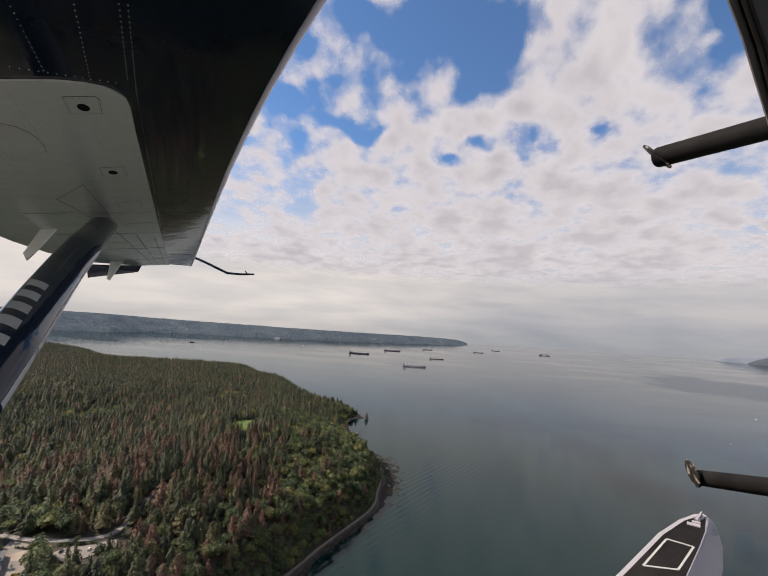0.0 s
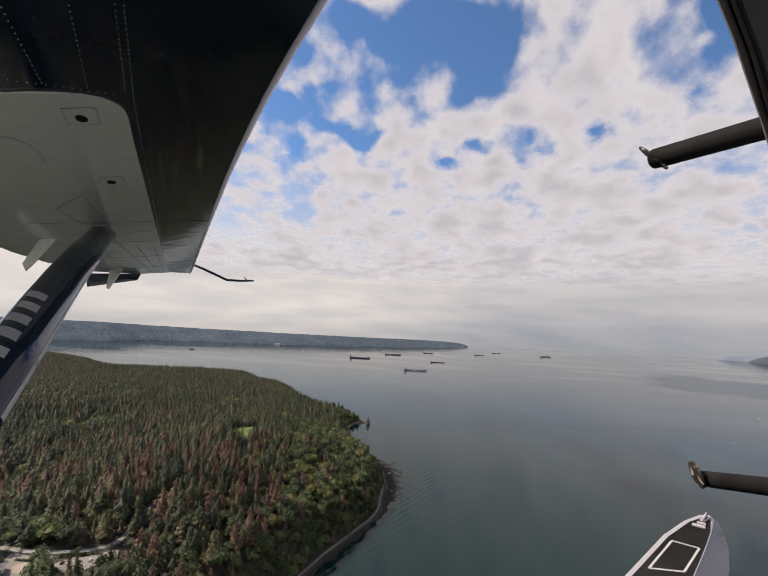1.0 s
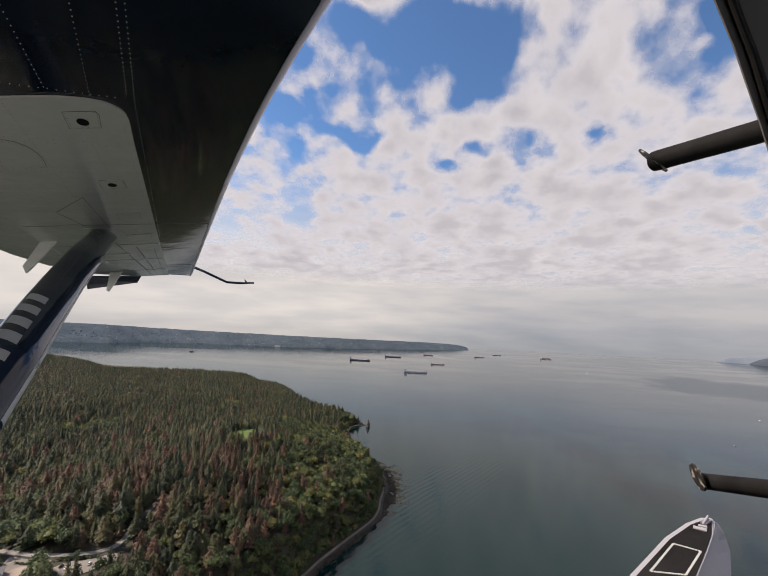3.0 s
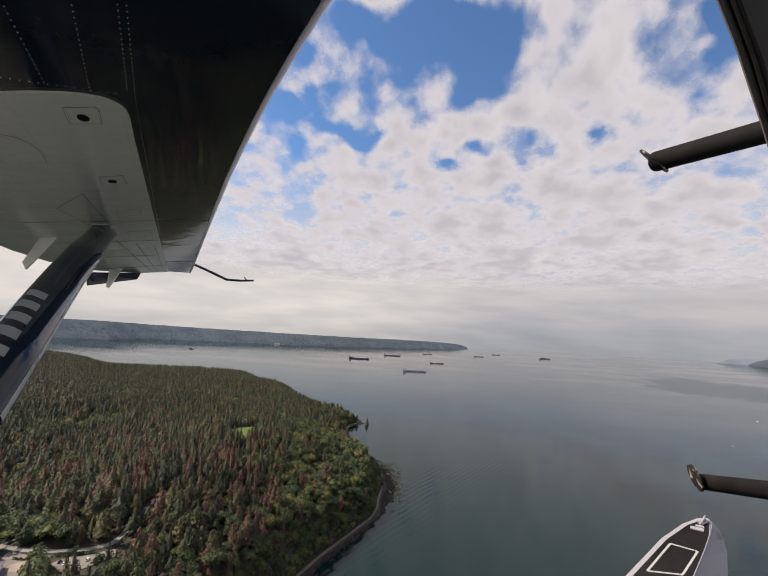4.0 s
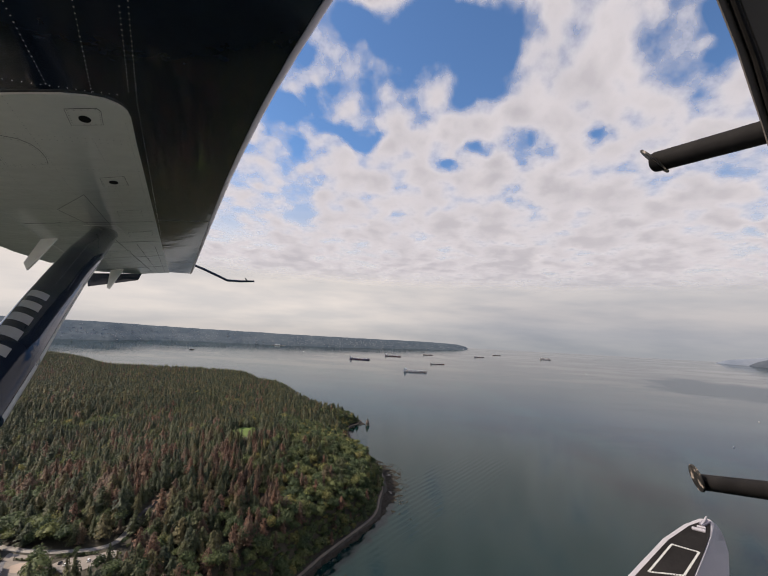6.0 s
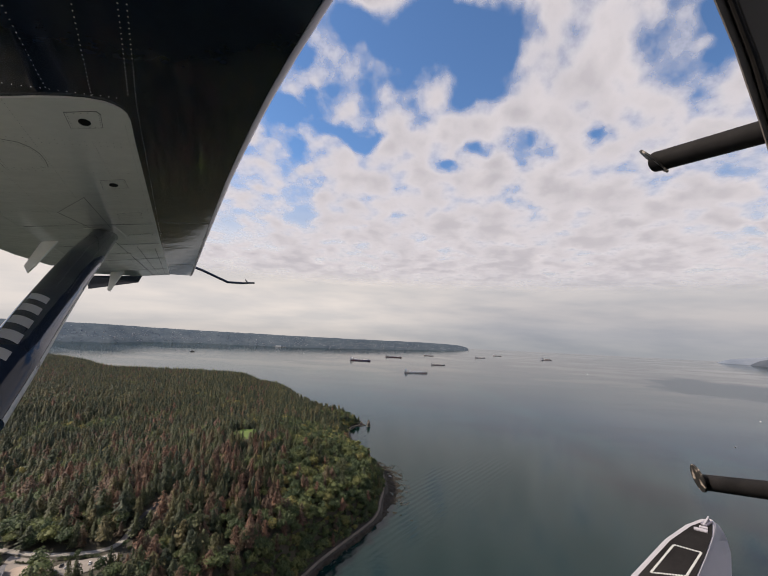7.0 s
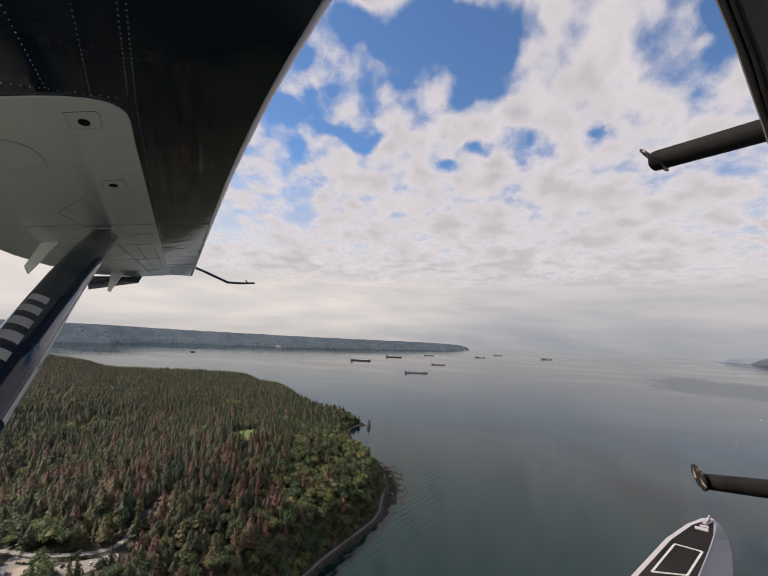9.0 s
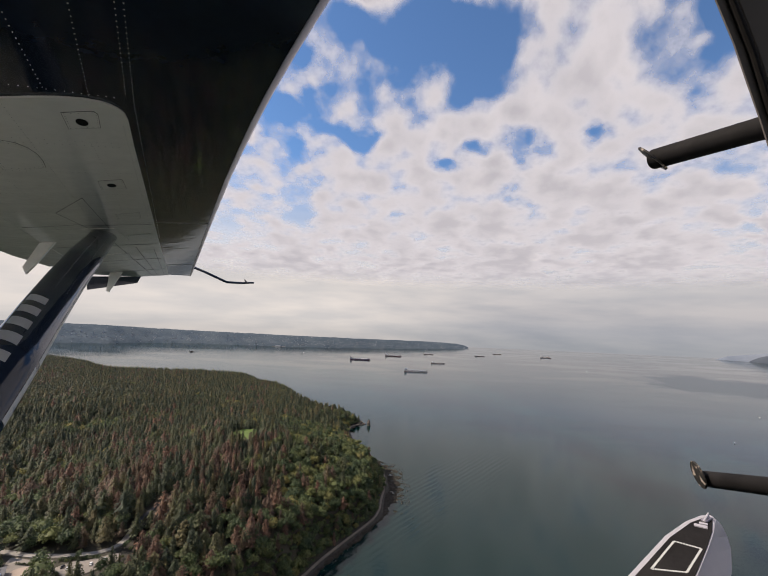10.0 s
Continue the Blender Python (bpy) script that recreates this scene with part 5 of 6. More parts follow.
chip = noise_node(n, l, 28.0, 4, 0.6)
paint_ = ramp(n, l, chip.outputs["Fac"], ((0.55, (0.020, 0.019, 0.018)), (0.60, (0.30, 0.25, 0.21)), (0.75, (0.42, 0.36, 0.31))))
l.new(paint_.outputs["Color"], b.inputs["Base Color"])
b.inputs["Roughness"].default_value = 0.6
bump(n, l, b, chip.outputs["Fac"], 0.5, 0.004)
M["chipped"] = m
plane = empty("seaplane", PLANE)
tagged(plane, "dark navy and white float plane in flight", "seaplane")


def prism(outline, z0, z1, bevel=0.0):
    """A flat plate from an outline of (x, y), between two heights."""
    bm = bmesh.new()
    lo = [bm.verts.new((x, y, z0)) for x, y in outline]
    hi = [bm.verts.new((x, y, z1)) for x, y in outline]
    k = len(lo)
    bm.faces.new(hi)
    bm.faces.new(list(reversed(lo)))
    for i in range(k):
        bm.faces.new((lo[i], lo[(i + 1) % k], hi[(i + 1) % k], hi[i]))
    if bevel:
        bmesh.ops.bevel(bm, geom=list(bm.edges), offset=bevel, segments=2, affect="EDGES")
    return bm


def smooth(ob, angle=0.7):
    """Round shading, but for edges sharper than the angle."""
    ob.data.polygons.foreach_set("use_smooth", [True] * len(ob.data.polygons))
    bm = bmesh.new()
    bm.from_mesh(ob.data)
    for e in bm.edges:
        e.smooth = len(e.link_faces) == 2 and e.calc_face_angle(0) < angle
    bm.to_mesh(ob.data)
    bm.free()
    return ob


def solid(verts, thick, name, mat, parent, label=""):
    """A plate with the outline verts in space, given a thickness along its normal."""
    bm = bmesh.new()
    vs = [Vector(v) for v in verts]
    nn = (vs[1] - vs[0]).cross(vs[2] - vs[0]).normalized() * thick / 2
    lo, hi = [bm.verts.new(v - nn) for v in vs], [bm.verts.new(v + nn) for v in vs]
    bm.faces.new(hi)
    bm.faces.new(list(reversed(lo)))
    for i in range(len(vs)):
        bm.faces.new((lo[i], lo[(i + 1) % len(vs)], hi[(i + 1) % len(vs)], hi[i]))
    return part(name, bm, mat, parent, label)


# wing: flat underside with a faintly hollow leading edge, rounded nose, curved top
LEAD_Y = (-0.6, 0.6, 1.13, 1.46, 1.76, 2.05, 2.46, 3.05, 4.27, 5.54, 8.15, 9.7, 10.2)
LEAD_X = (0.64, 0.61, 0.588, 0.562, 0.545, 0.535, 0.527, 0.522, 0.532, 0.546, 0.580, 0.60, 0.60)
UNDER = 0.989


def lead(y):
    return float(np.interp(y, LEAD_Y, LEAD_X))


def tip_end(x):
    return float(np.interp(x, (-1.06, -0.75, -0.45, 0.13, 0.45, 0.60), (8.35, 8.85, 9.32, 9.48, 9.85, 10.2)))


wb = bmesh.new()
ribs = []
STATIONS = (-0.6, 0.3, 0.9, 1.13, 1.46, 1.76, 2.05, 2.46, 3.05, 3.7, 4.27, 5.0, 5.54, 6.6, 7.6, 8.3, 20.0)
for y in STATIONS:
    x1 = lead(y)
    prof = [(x1 - 0.045, UNDER), (x1 - 0.018, UNDER + 0.006), (x1 - 0.004, 1.012), (x1, 1.035), (x1 - 0.008, 1.065), (x1 - 0.04, 1.10), (x1 - 0.14, 1.15), (0.1, 1.23), (-0.45, 1.22), (-0.75, 1.17), (-1.06, 1.09),
            (-1.06, UNDER), (-0.75, UNDER), (-0.45, UNDER), (0.13, UNDER)]
    ribs.append([wb.verts.new((x, min(y, tip_end(x)) if y > 8.3 else y, z if y < 8.4 else UNDER + (z - UNDER) * 0.62)) for x, z in prof])
for a, b_ in zip(ribs, ribs[1:]):
    for i in range(len(a)):
        wb.faces.new((a[i], a[(i + 1) % len(a)], b_[(i + 1) % len(a)], b_[i]))
wb.faces.new(ribs[0])
wb.faces.new(ribs[-1])
wing = smooth(part("wing", wb, M["navy"], plane, "dark navy wing seen from below"), 0.5)
outline = [(-1.06, 2.30), (-0.80, 2.17), (-0.496, 2.045), (-0.398, 2.01), (-0.299, 1.983), (-0.216, 1.972), (-0.15, 1.982), (-0.115, 2.005), (-0.088, 2.038), (-0.072, 2.078), (-0.063, 2.144), (-0.060, 2.44), (-0.049, 2.877), (-0.025, 3.90),
           (0.009, 5.34), (0.06, 7.2), (0.122, 9.46), (-0.44, 9.31), (-0.74, 8.83), (-1.06, 8.33)]
part("wing_panel", prism(outline, 0.978, 0.987), M["plane_white"], wing, "off-white painted underside")
# metal strip round the leading edge
eb = bmesh.new()
rows_ = []
for y in STATIONS[:-1] + (9.2, 10.15):
    x1 = lead(y)
    k = 1.0 if y < 8.4 else 0.62
    rows_.append([eb.verts.new((x, y, UNDER + (z - UNDER) * k)) for x, z in ((x1 - 0.046, UNDER - 0.003), (x1 - 0.017, UNDER + 0.003), (x1, 1.010), (x1 + 0.004, 1.036), (x1 - 0.004, 1.068), (x1 - 0.036, 1.104), (x1 - 0.040, 1.098), (x1 - 0.046, UNDER))])
for a, b_ in zip(rows_, rows_[1:]):
    for i in range(len(a)):
        eb.faces.new((a[i], a[(i + 1) % len(a)], b_[(i + 1) % len(a)], b_[i]))
eb.faces.new(rows_[0])
eb.faces.new(rows_[-1])
smooth(part("leading_edge", eb, M["alu"], wing, "worn bright metal edge strip"), 1.2)


def on_panel(x, y):
    """True where the off-white plate covers the underside."""
    return y > 1.975 + 0.4 * max(0.0, -0.2 - x) ** 1.3 and x < np.interp(y, (1.97, 2.1, 2.5, 3.9, 5.3, 9.4), (-0.2, -0.07, -0.06, -0.025, 0.009, 0.12)) and x > -1.06


def rivets(skin, plate, x0, y0, x1, y1, gap=0.05, q=0.0024):
    k = max(2, int(math.hypot(x1 - x0, y1 - y0) / gap))
    for i in range(k + 1):
        x, y = x0 + (x1 - x0) * i / k, y0 + (y1 - y0) * i / k
        bm, z = (plate, 0.9778) if on_panel(x, y) else (skin, 0.9888)
        ring = [bm.verts.new((x + q * math.cos(a), y + q * math.sin(a), z)) for a in (0.0, 1.26, 2.51, 3.77, 5.03)]
        cap = bm.verts.new((x, y, z - 0.0022))
        for a in range(5):
            bm.faces.new((ring[a], ring[(a + 1) % 5], cap))


LINES = [(-0.335, 1.2, -0.335, 1.93, 0.03), (-0.15, 1.2, -0.19, 1.95, 0.028), (-0.035, 1.15, -0.055, 1.9, 0.028), (-0.012, 1.15, -0.03, 2.0, 0.028), (-0.03, 2.0, 0.02, 5.2, 0.035),
         (-0.55, 1.2, -0.55, 2.0, 0.03), (-1.0, 1.93, -0.1, 1.945, 0.028), (-0.50, 2.06, -0.50, 4.3, 0.03), (-0.09, 2.2, -0.05, 4.6, 0.035), (-0.75, 2.2, -0.75, 8.6, 0.04),
         (-1.03, 2.4, -1.03, 8.2, 0.04), (-0.25, 2.45, -0.23, 2.98, 0.03), (-0.24, 3.3, -0.24, 4.6, 0.035)]
LINES += [(-1.02, y, -0.07, y - 0.03, 0.03) for y in (2.45, 2.50, 2.93, 3.40, 3.90, 4.42)] + [(-1.02, y, 0.03, y, 0.045) for y in (4.95, 5.5, 6.1, 6.8, 7.5, 8.2)]
LINES += [(x, 5.0, x + 0.10, 8.8, 0.06) for x in (-0.45, -0.30, -0.16)] + [(0.01, 4.40, 0.49, 4.49, 0.02), (0.10, 7.75, 0.52, 8.0, 0.03)]
skin_, plate_ = bmesh.new(), bmesh.new()
for x0, y0, x1, y1, gap in LINES:
    rivets(skin_, plate_, x0, y0, x1, y1, gap)
tagged(part("rivets", skin_, M["rivet"], wing, "rows of small rivet heads"), kind="stuff")
# skin joints
JOINTS = [(-0.45, 5.2, -0.18, 9.2, 0.006), (-0.25, 5.7, -0.08, 9.3, 0.005), (-0.06, 5.9, 0.04, 9.3, 0.005), (-1.02, 4.44, -0.03, 4.40, 0.004), (-1.0, 5.52, 0.0, 5.52, 0.005), (-1.0, 6.82, 0.03, 6.82, 0.005), (-0.95, 8.22, 0.07, 8.22, 0.005),
          (0.0, 4.37, 0.49, 4.46, 0.005), (0.09, 7.72, 0.52, 7.97, 0.006), (-0.69, 3.93, -0.45, 3.48, 0.0018), (-0.45, 3.48, -0.40, 4.6, 0.0018), (-0.69, 3.93, -0.55, 4.6, 0.0018)]
for x0, y0, x1, y1, w in JOINTS:
    d = Vector((y0 - y1, x1 - x0)).normalized() * w
    z = 0.9775 if on_panel((x0 + x1) / 2, (y0 + y1) / 2) else 0.9885
    part("skin_joint", prism([(x0 + d.x, y0 + d.y), (x1 + d.x, y1 + d.y), (x1 - d.x, y1 - d.y), (x0 - d.x, y0 - d.y)], z - 0.0012, z + 0.002), M["joint"], wing)
# inspection plates, each with its screws, and the two round holes
for name_, pts_ in (("access_plate", [(-0.312, 2.115), (-0.192, 2.072), (-0.178, 2.10), (-0.186, 2.235), (-0.314, 2.28)]), ("access_plate", [(-0.302, 3.075), (-0.166, 3.022), (-0.156, 3.215), (-0.306, 3.262)]),
                    ("access_plate", [(-0.294, 3.985), (-0.115, 3.925), (-0.118, 4.14), (-0.298, 4.20)]), ("access_plate", [(-0.285, 4.93), (-0.06, 4.87), (-0.065, 5.15), (-0.29, 5.21)]),
                    ("access_plate", [(-0.80, 4.42), (-0.60, 4.36), (-0.60, 4.52), (-0.80, 4.58)]), ("access_plate", [(-0.62, 6.2), (-0.36, 6.2), (-0.36, 6.6), (-0.62, 6.6)]),
                    ("access_plate", [(-0.70, 2.47), (-0.618, 2.475), (-0.565, 2.50), (-0.53, 2.56), (-0.512, 2.64), (-0.51, 2.74), (-0.52, 2.84), (-0.62, 2.90), (-0.72, 2.90)])):
    cx, cy = sum(p[0] for p in pts_) / len(pts_), sum(p[1] for p in pts_) / len(pts_)
    part("plate_edge", prism([(x + math.copysign(0.002, x - cx), y + math.copysign(0.004, y - cy)) for x, y in pts_], 0.9765, 0.9790), M["joint"], wing, "dark sealant round a plate")
    part(name_, prism(pts_, 0.9752, 0.9790, 0.0008), M["plane_white"], wing, "riveted inspection plate")
    for (ax, ay), (bx, by) in zip(pts_, pts_[1:] + pts_[:1]):
        k = max(1, int(math.hypot(bx - ax, by - ay) / 0.026))
        for i in range(k):
            x, y = ax + (bx - ax) * i / k, ay + (by - ay) * i / k
            x, y = x + (cx - x) * 0.10, y + (cy - y) * 0.10
            ring = [plate_.verts.new((x + 0.0032 * math.cos(a), y + 0.0032 * math.sin(a), 0.9752)) for a in (0.0, 1.26, 2.51, 3.77, 5.03)]
            cap = plate_.verts.new((x, y, 0.9732))
            for a in range(5):
                plate_.faces.new((ring[a], ring[(a + 1) % 5], cap))
tagged(part("rivets", plate_, M["rivet_dim"], wing, "rows of dusty rivet heads"), kind="stuff")
for x, y, rx in ((-0.252, 2.190, 0.023), (-0.238, 3.150, 0.026)):
    part("inspection_hole", prism([(x + rx * math.cos(a) * (1.12 if math.cos(a) > 0 else 0.95), y + 1.55 * rx * math.sin(a)) for a in np.linspace(0, 5.98, 20)], 0.9735, 0.9755), M["rubber"], wing, "dark round inspection hole")
# flap behind the wing, its hinge brackets, the drooped aileron
part("flap", prism([(-1.045, -0.6), (-1.045, 7.05), (-1.37, 7.0), (-1.47, 5.9), (-1.50, 4.0), (-1.52, -0.6)], 0.9745, 1.04, 0.004), M["plane_white"], wing, "off-white wing flap")
for y, (p, q, r_, s_, t_) in ((5.2, ((-1.06, 0.985), (-0.93, 0.985), (-1.135, 0.735), (-1.205, 0.660), (-1.222, 0.735))), (8.3, ((-0.80, 0.985), (-0.60, 0.985), (-0.80, 0.70), (-0.848, 0.635), (-0.885, 0.665))), (3.6, ((-1.06, 0.985), (-0.95, 0.985), (-1.135, 0.735), (-1.205, 0.660), (-1.222, 0.735)))):
    solid([(p[0], y, p[1]), (q[0], y, q[1]), (r_[0], y, r_[1]), (s_[0], y, s_[1]), (t_[0], y, t_[1])], 0.05, "flap_bracket", M["plane_white"], wing, "white flap hinge bracket")
solid([(-1.164, 8.5, 0.965), (-1.162, 8.5, 0.728), (-0.481, 9.38, 0.854), (-0.40, 9.38, 0.985)], 0.05, "aileron", M["navy"], wing, "dark drooped aileron")

# strut, thick in front and tapering to a thin rear edge, with a highlight painted along one side
STRUT = [Vector(p) for p in ((-0.469, 4.874, 0.986), (-0.473, 3.440, 0.527), (-0.518, 2.949, 0.302), (-0.531, 2.474, 0.115), (-0.534, 1.982, -0.073), (-0.578, 1.720, -0.237))]
STRUT_R = (0.108, 0.103, 0.100, 0.097, 0.093, 0.090)
axis_ = (STRUT[-1] - STRUT[0]).normalized()
wide = axis_.cross(STRUT[3].normalized()).normalized()
deep = wide.cross(axis_).normalized()


def strut_at(s, c, proud=0.0):
    """A place on the strut's face: s along it from the wing, 0 to 5, c across it, -1 to 1."""
    i = min(int(s), 4)
    f_ = s - i
    mid_ = STRUT[i].lerp(STRUT[i + 1], f_)
    r_ = STRUT_R[i] + (STRUT_R[i + 1] - STRUT_R[i]) * f_
    side_ = -1.0 if deep.dot(STRUT[3]) > 0 else 1.0
    return mid_ + wide * (r_ * c) + deep * side_ * (0.55 * r_ * math.sqrt(max(0.0, 1 - c * c)) + proud)


sb = bmesh.new()
rings = []
for i in range(0, 26):
    s = i / 5
    r_ = float(np.interp(s, range(6), STRUT_R))
    mid_ = STRUT[min(int(s), 4)].lerp(STRUT[min(int(s), 4) + 1], s - min(int(s), 4))
    rings.append([sb.verts.new(mid_ + wide * (r_ * math.cos(a)) + deep * (0.55 * r_ * math.sin(a))) for a in np.linspace(0, 2 * math.pi, 28, endpoint=False)])
for a, b_ in zip(rings, rings[1:]):
    for i in range(28):
        sb.faces.new((a[i], a[(i + 1) % 28], b_[(i + 1) % 28], b_[i]))
cap = sb.verts.new(STRUT[0] + (STRUT[0] - STRUT[1]).normalized() * 0.07)
for i in range(28):
    sb.faces.new((rings[0][i], rings[0][(i + 1) % 28], cap))
sb.faces.new(rings[-1])
strut = smooth(part("strut", sb, M["navy"], plane, "dark navy wing strut"), 0.9)


def strut_patch(bm, quad, steps=6):
    """A thin painted patch on the strut, from four (s, c) corners."""
    (s0, c0), (s1, c1), (s2, c2), (s3, c3) = quad
    grid = []
    for i in range(steps + 1):
        u_ = i / steps
        row = []
        for j in range(2):
            s = (s0 + (s1 - s0) * u_) * (1 - j) + (s3 + (s2 - s3) * u_) * j
            c = (c0 + (c1 - c0) * u_) * (1 - j) + (c3 + (c2 - c3) * u_) * j
            row.append(bm.verts.new(strut_at(s, c, 0.0012)))
        grid.append(row)
    for a, b_ in zip(grid, grid[1:]):
        bm.faces.new((a[0], a[1], b_[1], b_[0]))
    return bm


SIDE = 1.0 if wide.z < 0 else -1.0
# pale strip laid on the edge that catches the light
gb = bmesh.new()
for i in range(16):
    s, s2 = 0.9 + i * 0.256, 0.9 + (i + 1) * 0.256
    w0, w1 = 0.97 - 0.010 * i, 0.97 - 0.010 * (i + 1)
    strut_patch(gb, ((s, SIDE * 0.995), (s, SIDE * w0), (s2, SIDE * w1), (s2, SIDE * 0.995)), 8)
part("edge_guard", gb, M["lettering"], strut, "pale strip painted as the strut's lit edge")
for k, s in enumerate((2.80, 3.10, 3.40, 3.70, 4.02)):
    lb = bmesh.new()
    strut_patch(lb, ((s, -SIDE * 0.90), (s + 0.09, -SIDE * 0.12), (s + 0.26, -SIDE * 0.12), (s + 0.17, -SIDE * 0.90)))
    part("painted_mark", lb, M["lettering"], strut, "pale painted mark")
nb = bmesh.new()
for c in (-0.25, 0.35):
    for i in range(26):
        strut_patch(nb, [(0.25 + i * 0.09 + ds, c + dc) for ds, dc in ((0, 0), (0, 0.05), (0.02, 0.05), (0.02, 0))], 1)
tagged(part("screws", nb, M["joint"], strut), kind="stuff")
solid([(-0.62, 4.55, 0.977), (-0.36, 4.55, 0.977), (-0.30, 5.05, 0.977), (-0.60, 5.15, 0.977)], 0.006, "strut_plate", M["plane_white"], wing, "doubler plate round the strut's head")

# tube with a small barb reaching forward from the wing tip
part("pitot_tube", tube(bmesh.new(), [(0.673, 10.099, 1.183), (0.856, 9.995, 1.064), (1.102, 9.914, 0.895), (1.330, 9.842, 0.739), (1.621, 9.790, 0.685), (1.931, 9.728, 0.654)], [0.030, 0.030, 0.030, 0.030, 0.028, 0.022], 10), M["navy"], wing, "thin dark bent tube at the wing tip")
part("pitot_barb", tube(bmesh.new(), [(1.766, 9.707, 0.666), (1.722, 9.731, 0.756)], [0.020, 0.012], 6), M["navy"], wing)

# the two grip-coated arms outside the cabin
for p, q, w, d0, d1, thin, lean in (((2.525, 1.078, 0.568), (2.373, 0.589, 0.514), 0.060, (2.453, 1.118, 0.646), (2.573, 1.051, 0.502), 0.95, 0.10), ((2.631, 1.086, -1.329), (2.308, 0.704, -1.111), 0.044, (2.537, 1.093, -1.202), (2.557, 1.083, -1.348), 1.0, 0.40)):
    p, q, d0, d1 = Vector(p), Vector(q), Vector(d0), Vector(d1)
    arm = smooth(part("step_arm", tube(bmesh.new(), [p, p.lerp(q, 0.5), q, q + (q - p) * 0.8], [w, w * 0.96, w * 0.93, w * 0.9], 20, thin), M["rubber"], plane, "black grip-coated arm"), 0.9)
    long_ = (d1 - d0) / 2
    view = ((d0 + d1) / 2).normalized()
    edge_on = long_.cross(view).normalized()
    if edge_on.dot(p - q) < 0:
        edge_on = -edge_on
    nrm = (edge_on - view * lean).normalized()
    nrm = (nrm - long_ * (nrm.dot(long_) / long_.length_squared)).normalized()
    across = nrm.cross(long_).normalized() * long_.length
    pb = bmesh.new()
    disc_rings = []
    for off, k in ((-0.006, 0.97), (-0.003, 1.0), (0.003, 1.0), (0.006, 0.96), (0.007, 0.6)):
        disc_rings.append([pb.verts.new((d0 + d1) / 2 + nrm * off + (long_ * math.cos(a) + across * math.sin(a)) * k) for a in np.linspace(0, 2 * math.pi, 28, endpoint=False)])
    for a, b_ in zip(disc_rings, disc_rings[1:]):
        for i in range(28):
            pb.faces.new((a[i], a[(i + 1) % 28], b_[(i + 1) % 28], b_[i]))
    pb.faces.new(disc_rings[0])
    pb.faces.new(disc_rings[-1])
    smooth(part("end_plate", pb, M["chipped"], arm, "scuffed round end plate"), 0.6)

# window frame: dark rubber-edged post, black seal, cabin lining
FRAME = [(0.797, 0.251, 0.502), (0.810, 0.244, 0.452), (0.821, 0.238, 0.411), (0.840, 0.228, 0.332), (0.853, 0.221, 0.258), (0.864, 0.216, 0.204), (0.870, 0.212, 0.159), (0.879, 0.208, 0.089)]
FRAME_IN = [(0.821, 0.237, 0.499), (0.834, 0.230, 0.449), (0.845, 0.224, 0.407), (0.866, 0.213, 0.312), (0.877, 0.207, 0.238), (0.889, 0.202, 0.172), (0.897, 0.198, 0.127), (0.905, 0.194, 0.054)]
LINING = [(0.894, 0.172, 0.470), (0.890, 0.175, 0.424), (0.913, 0.162, 0.382), (0.931, 0.153, 0.290), (0.938, 0.150, 0.219), (0.945, 0.146, 0.155), (0.954, 0.141, 0.111), (0.961, 0.138, 0.041)]


def band(name, a, b_, thick, mat, parent, label):
    bm = bmesh.new()
    rows_n = []
    for p, q in zip(a, b_):
        p, q = Vector(p), Vector(q)
        back = (p + q).normalized() * thick
        rows_n.append([bm.verts.new(v) for v in (p, p.lerp(q, 0.12) - back * 0.15, p.lerp(q, 0.88) - back * 0.15, q, q + back, p + back)])
    for r, s in zip(rows_n, rows_n[1:]):
        for i in range(6):
            bm.faces.new((r[i], r[(i + 1) % 6], s[(i + 1) % 6], s[i]))
    bm.faces.new(rows_n[0])
    bm.faces.new(rows_n[-1])
    return smooth(part(name, bm, mat, parent, label), 0.6)


post = band("window_post", FRAME, FRAME_IN, 0.05, M["trim"], plane, "dark brown window post")
SEAL = [Vector(p) * 0.985 for p in FRAME_IN]
part("window_seal", tube(bmesh.new(), SEAL, 0.0055, 10), M["rubber"], post, "black rubber window seal")
band("cabin_trim", FRAME_IN, LINING, 0.04, M["trim"], post, "grey-brown cabin lining")

# unseen white side round the window opening, added to bounce sunlight under the wing
M["cabin_side"] = sheet_paint("white paint of the bounce side", (0.68, 0.68, 0.66), 0.25, 0.10, 0.05)
side_bm = bmesh.new()
for cx_, cz_, sx_, sz_ in ((-2.45, 0.0, 3.7, 1.84), (2.55, 0.0, 1.3, 1.84), (-0.5, -1.13, 7.6, 0.4)):
    box(side_bm, cx_, 0.30, cz_, sx_, 0.04, sz_)
part("cabin_side", side_bm, M["cabin_side"], plane, "unseen white cabin side added to bounce light onto the wing")

# float
TOP = [(-2.6, 1.90), (2.6, 1.90), (3.106, 1.922), (3.814, 1.964), (4.174, 1.939), (4.373, 1.894), (4.44, 1.835), (4.389, 1.785), (4.151, 1.717), (3.887, 1.663), (3.512, 1.597), (2.6, 1.45), (-2.6, 1.40)]
CHINE = [(-2.6, 1.95), (2.6, 1.95), (3.1, 1.97), (3.8, 2.0), (4.17, 1.99), (4.5, 1.96), (4.80, 1.92), (4.70, 1.85), (4.589, 1.781), (4.412, 1.697), (4.10, 1.59), (2.6, 1.30), (-2.6, 1.25)]
fb = bmesh.new()
top = [fb.verts.new((x, y, -2.60)) for x, y in TOP]
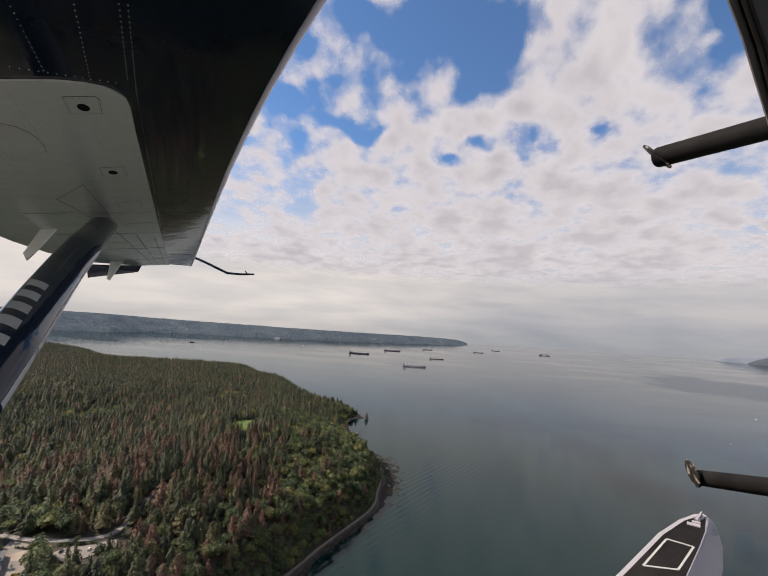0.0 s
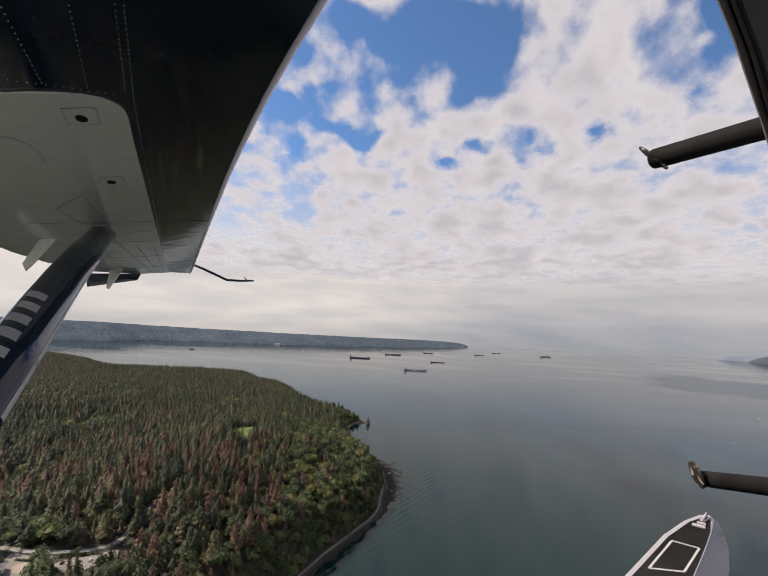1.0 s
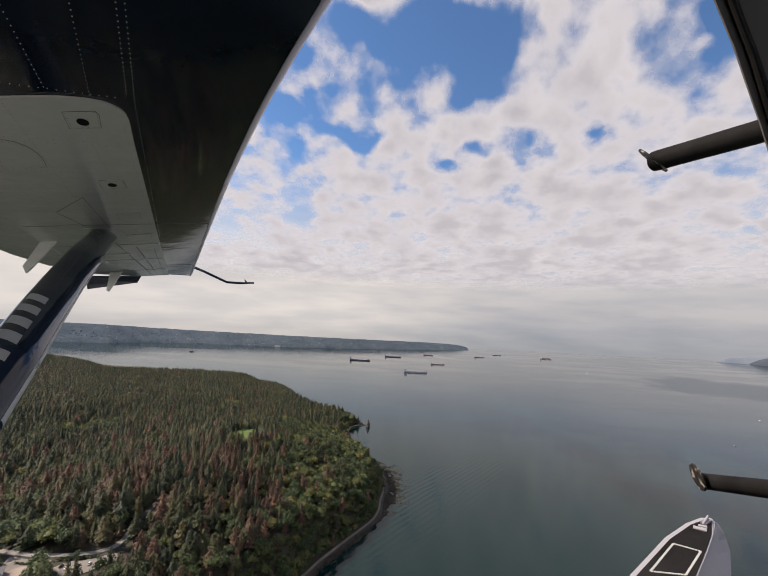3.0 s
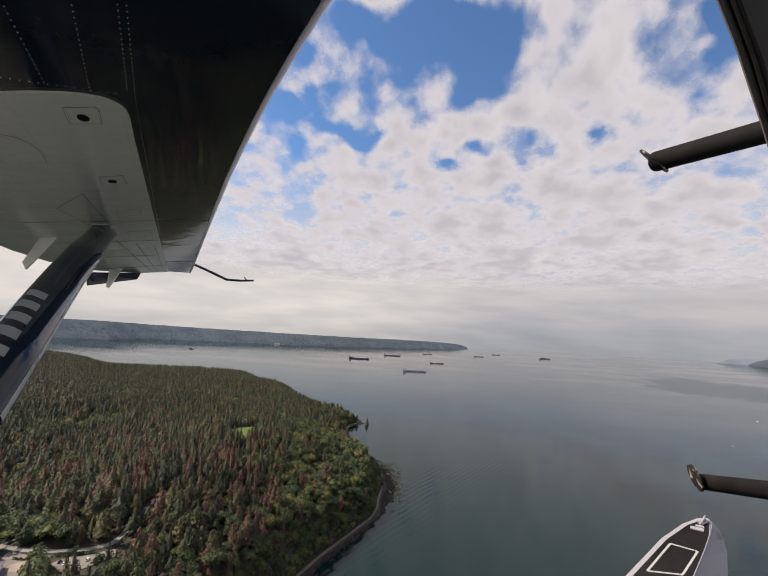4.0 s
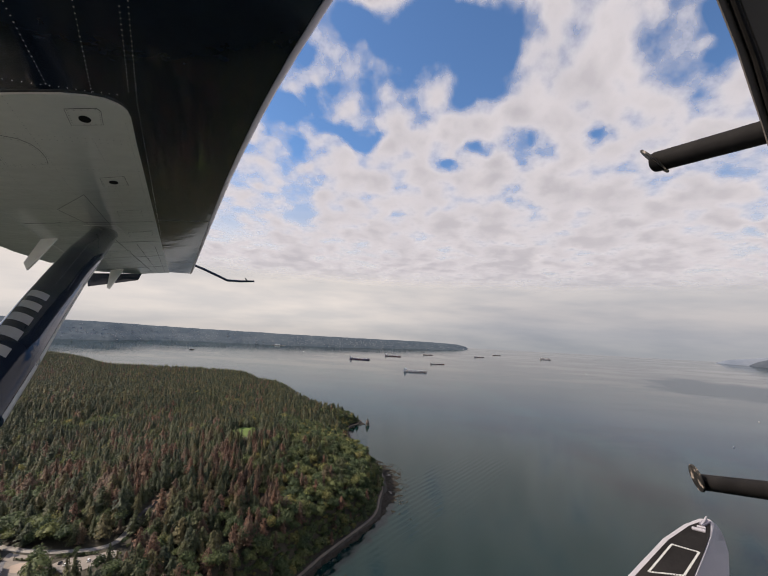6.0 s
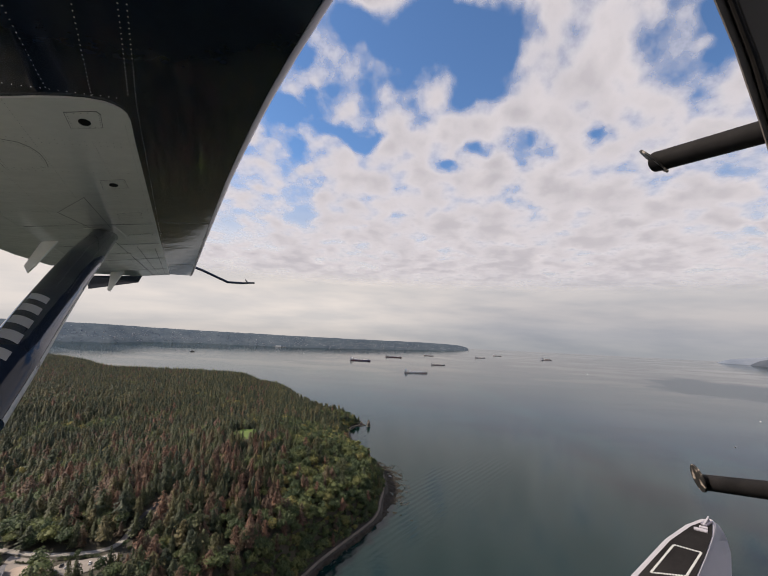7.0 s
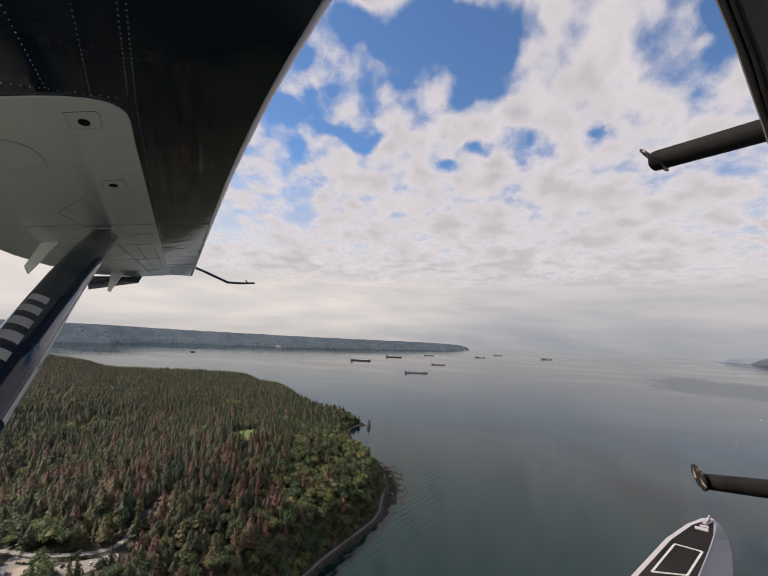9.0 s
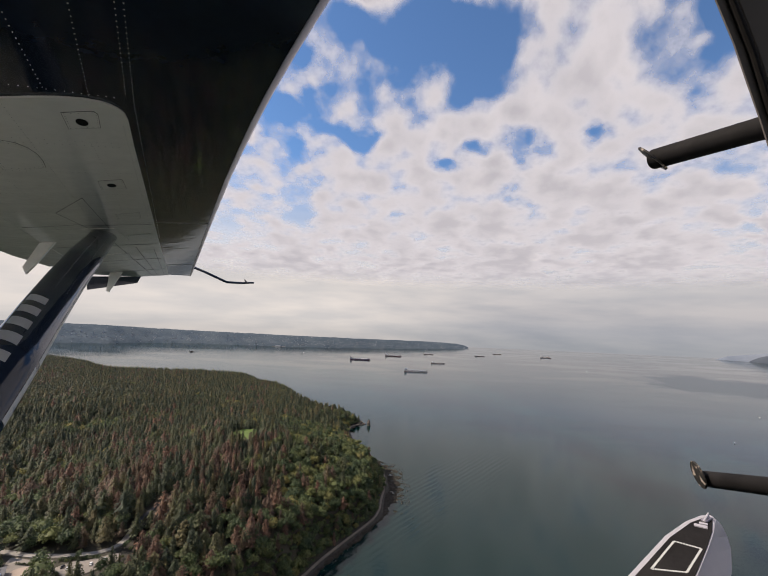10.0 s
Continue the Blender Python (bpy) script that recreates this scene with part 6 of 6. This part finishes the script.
rim = [fb.verts.new((x + (0.02 if x > 4.2 else 0), y + (0.012 if y > 1.84 else -0.012), -2.63)) for x, y in TOP]
mid = [fb.verts.new((x, y, -2.85)) for x, y in CHINE]
low = [fb.verts.new((x - (0.3 if x > 3.6 else 0), 1.75 + (y - 1.75) * 0.45, -3.25)) for x, y in CHINE]
for a, b_ in ((top, rim), (rim, mid), (mid, low)):
    for i in range(len(a)):
        fb.faces.new((a[i], a[(i + 1) % len(a)], b_[(i + 1) % len(a)], b_[i]))
fb.faces.new(top)
fb.faces.new(list(reversed(low)))
bmesh.ops.bevel(fb, geom=list(fb.edges), offset=0.008, segments=2, affect="EDGES")
flt = smooth(part("float", fb, M["float_white"], plane, "white float with a black deck"), 0.55)
part("deck_pad", prism([(x - (0.035 if x > 4.3 else 0), y + (-0.042 if y > 1.84 else 0.010)) for x, y in TOP], -2.602, -2.592), M["rubber"], flt, "black non-slip deck")
corners = [(3.773, 1.875), (3.834, 1.69), (3.447, 1.649), (3.283, 1.837)]
for (ax, ay), (bx, by) in zip(corners, corners[1:] + corners[:1]):
    db = bmesh.new()
    d, nn = Vector((bx - ax, by - ay)), Vector((ay - by, bx - ax)).normalized() * 0.008
    k = int(d.length / 0.02)
    for i in range(k):
        a, b_ = i / k, (i + 0.78) / k
        v = [db.verts.new((ax + d.x * f_ + s * nn.x, ay + d.y * f_ + s * nn.y, z)) for z in (-2.5925, -2.5885) for f_, s in ((a, 1), (b_, 1), (b_, -1), (a, -1))]
        for f_ in ((0, 1, 2, 3), (7, 6, 5, 4), (0, 4, 5, 1), (1, 5, 6, 2), (2, 6, 7, 3), (3, 7, 4, 0)):
            db.faces.new([v[j] for j in f_])
    part("deck_line", db, M["lettering"], flt, "dashed pale line on the deck")
for (ax, ay), (bx, by), w in (((4.146, 1.864), (4.179, 1.768), 0.022), ((4.205, 1.846), (4.231, 1.785), 0.016)):
    d = Vector((ay - by, bx - ax)).normalized() * w
    part("tread_strip", prism([(ax + d.x, ay + d.y), (bx + d.x, by + d.y), (bx - d.x, by - d.y), (ax - d.x, ay - d.y)], -2.594, -2.582, 0.002), M["float_white"], flt)
part("cleat", tube(bmesh.new(), [(4.24, 1.822, -2.58), (4.32, 1.822, -2.562), (4.38, 1.83, -2.556)], [0.010, 0.011, 0.007], 8), M["float_white"], flt, "pale mooring cleat")
part("cleat_base", prism([(4.25, 1.85), (4.36, 1.845), (4.36, 1.79), (4.25, 1.80)], -2.594, -2.575, 0.004), M["alu"], flt)

# the wing rises outwards a little, and its strut with it
for ob in (wing, *wing.children, strut, *strut.children):
    for v in ob.data.vertices:
        v.co *= 0.75 / (1 - 0.025 * v.co.y)
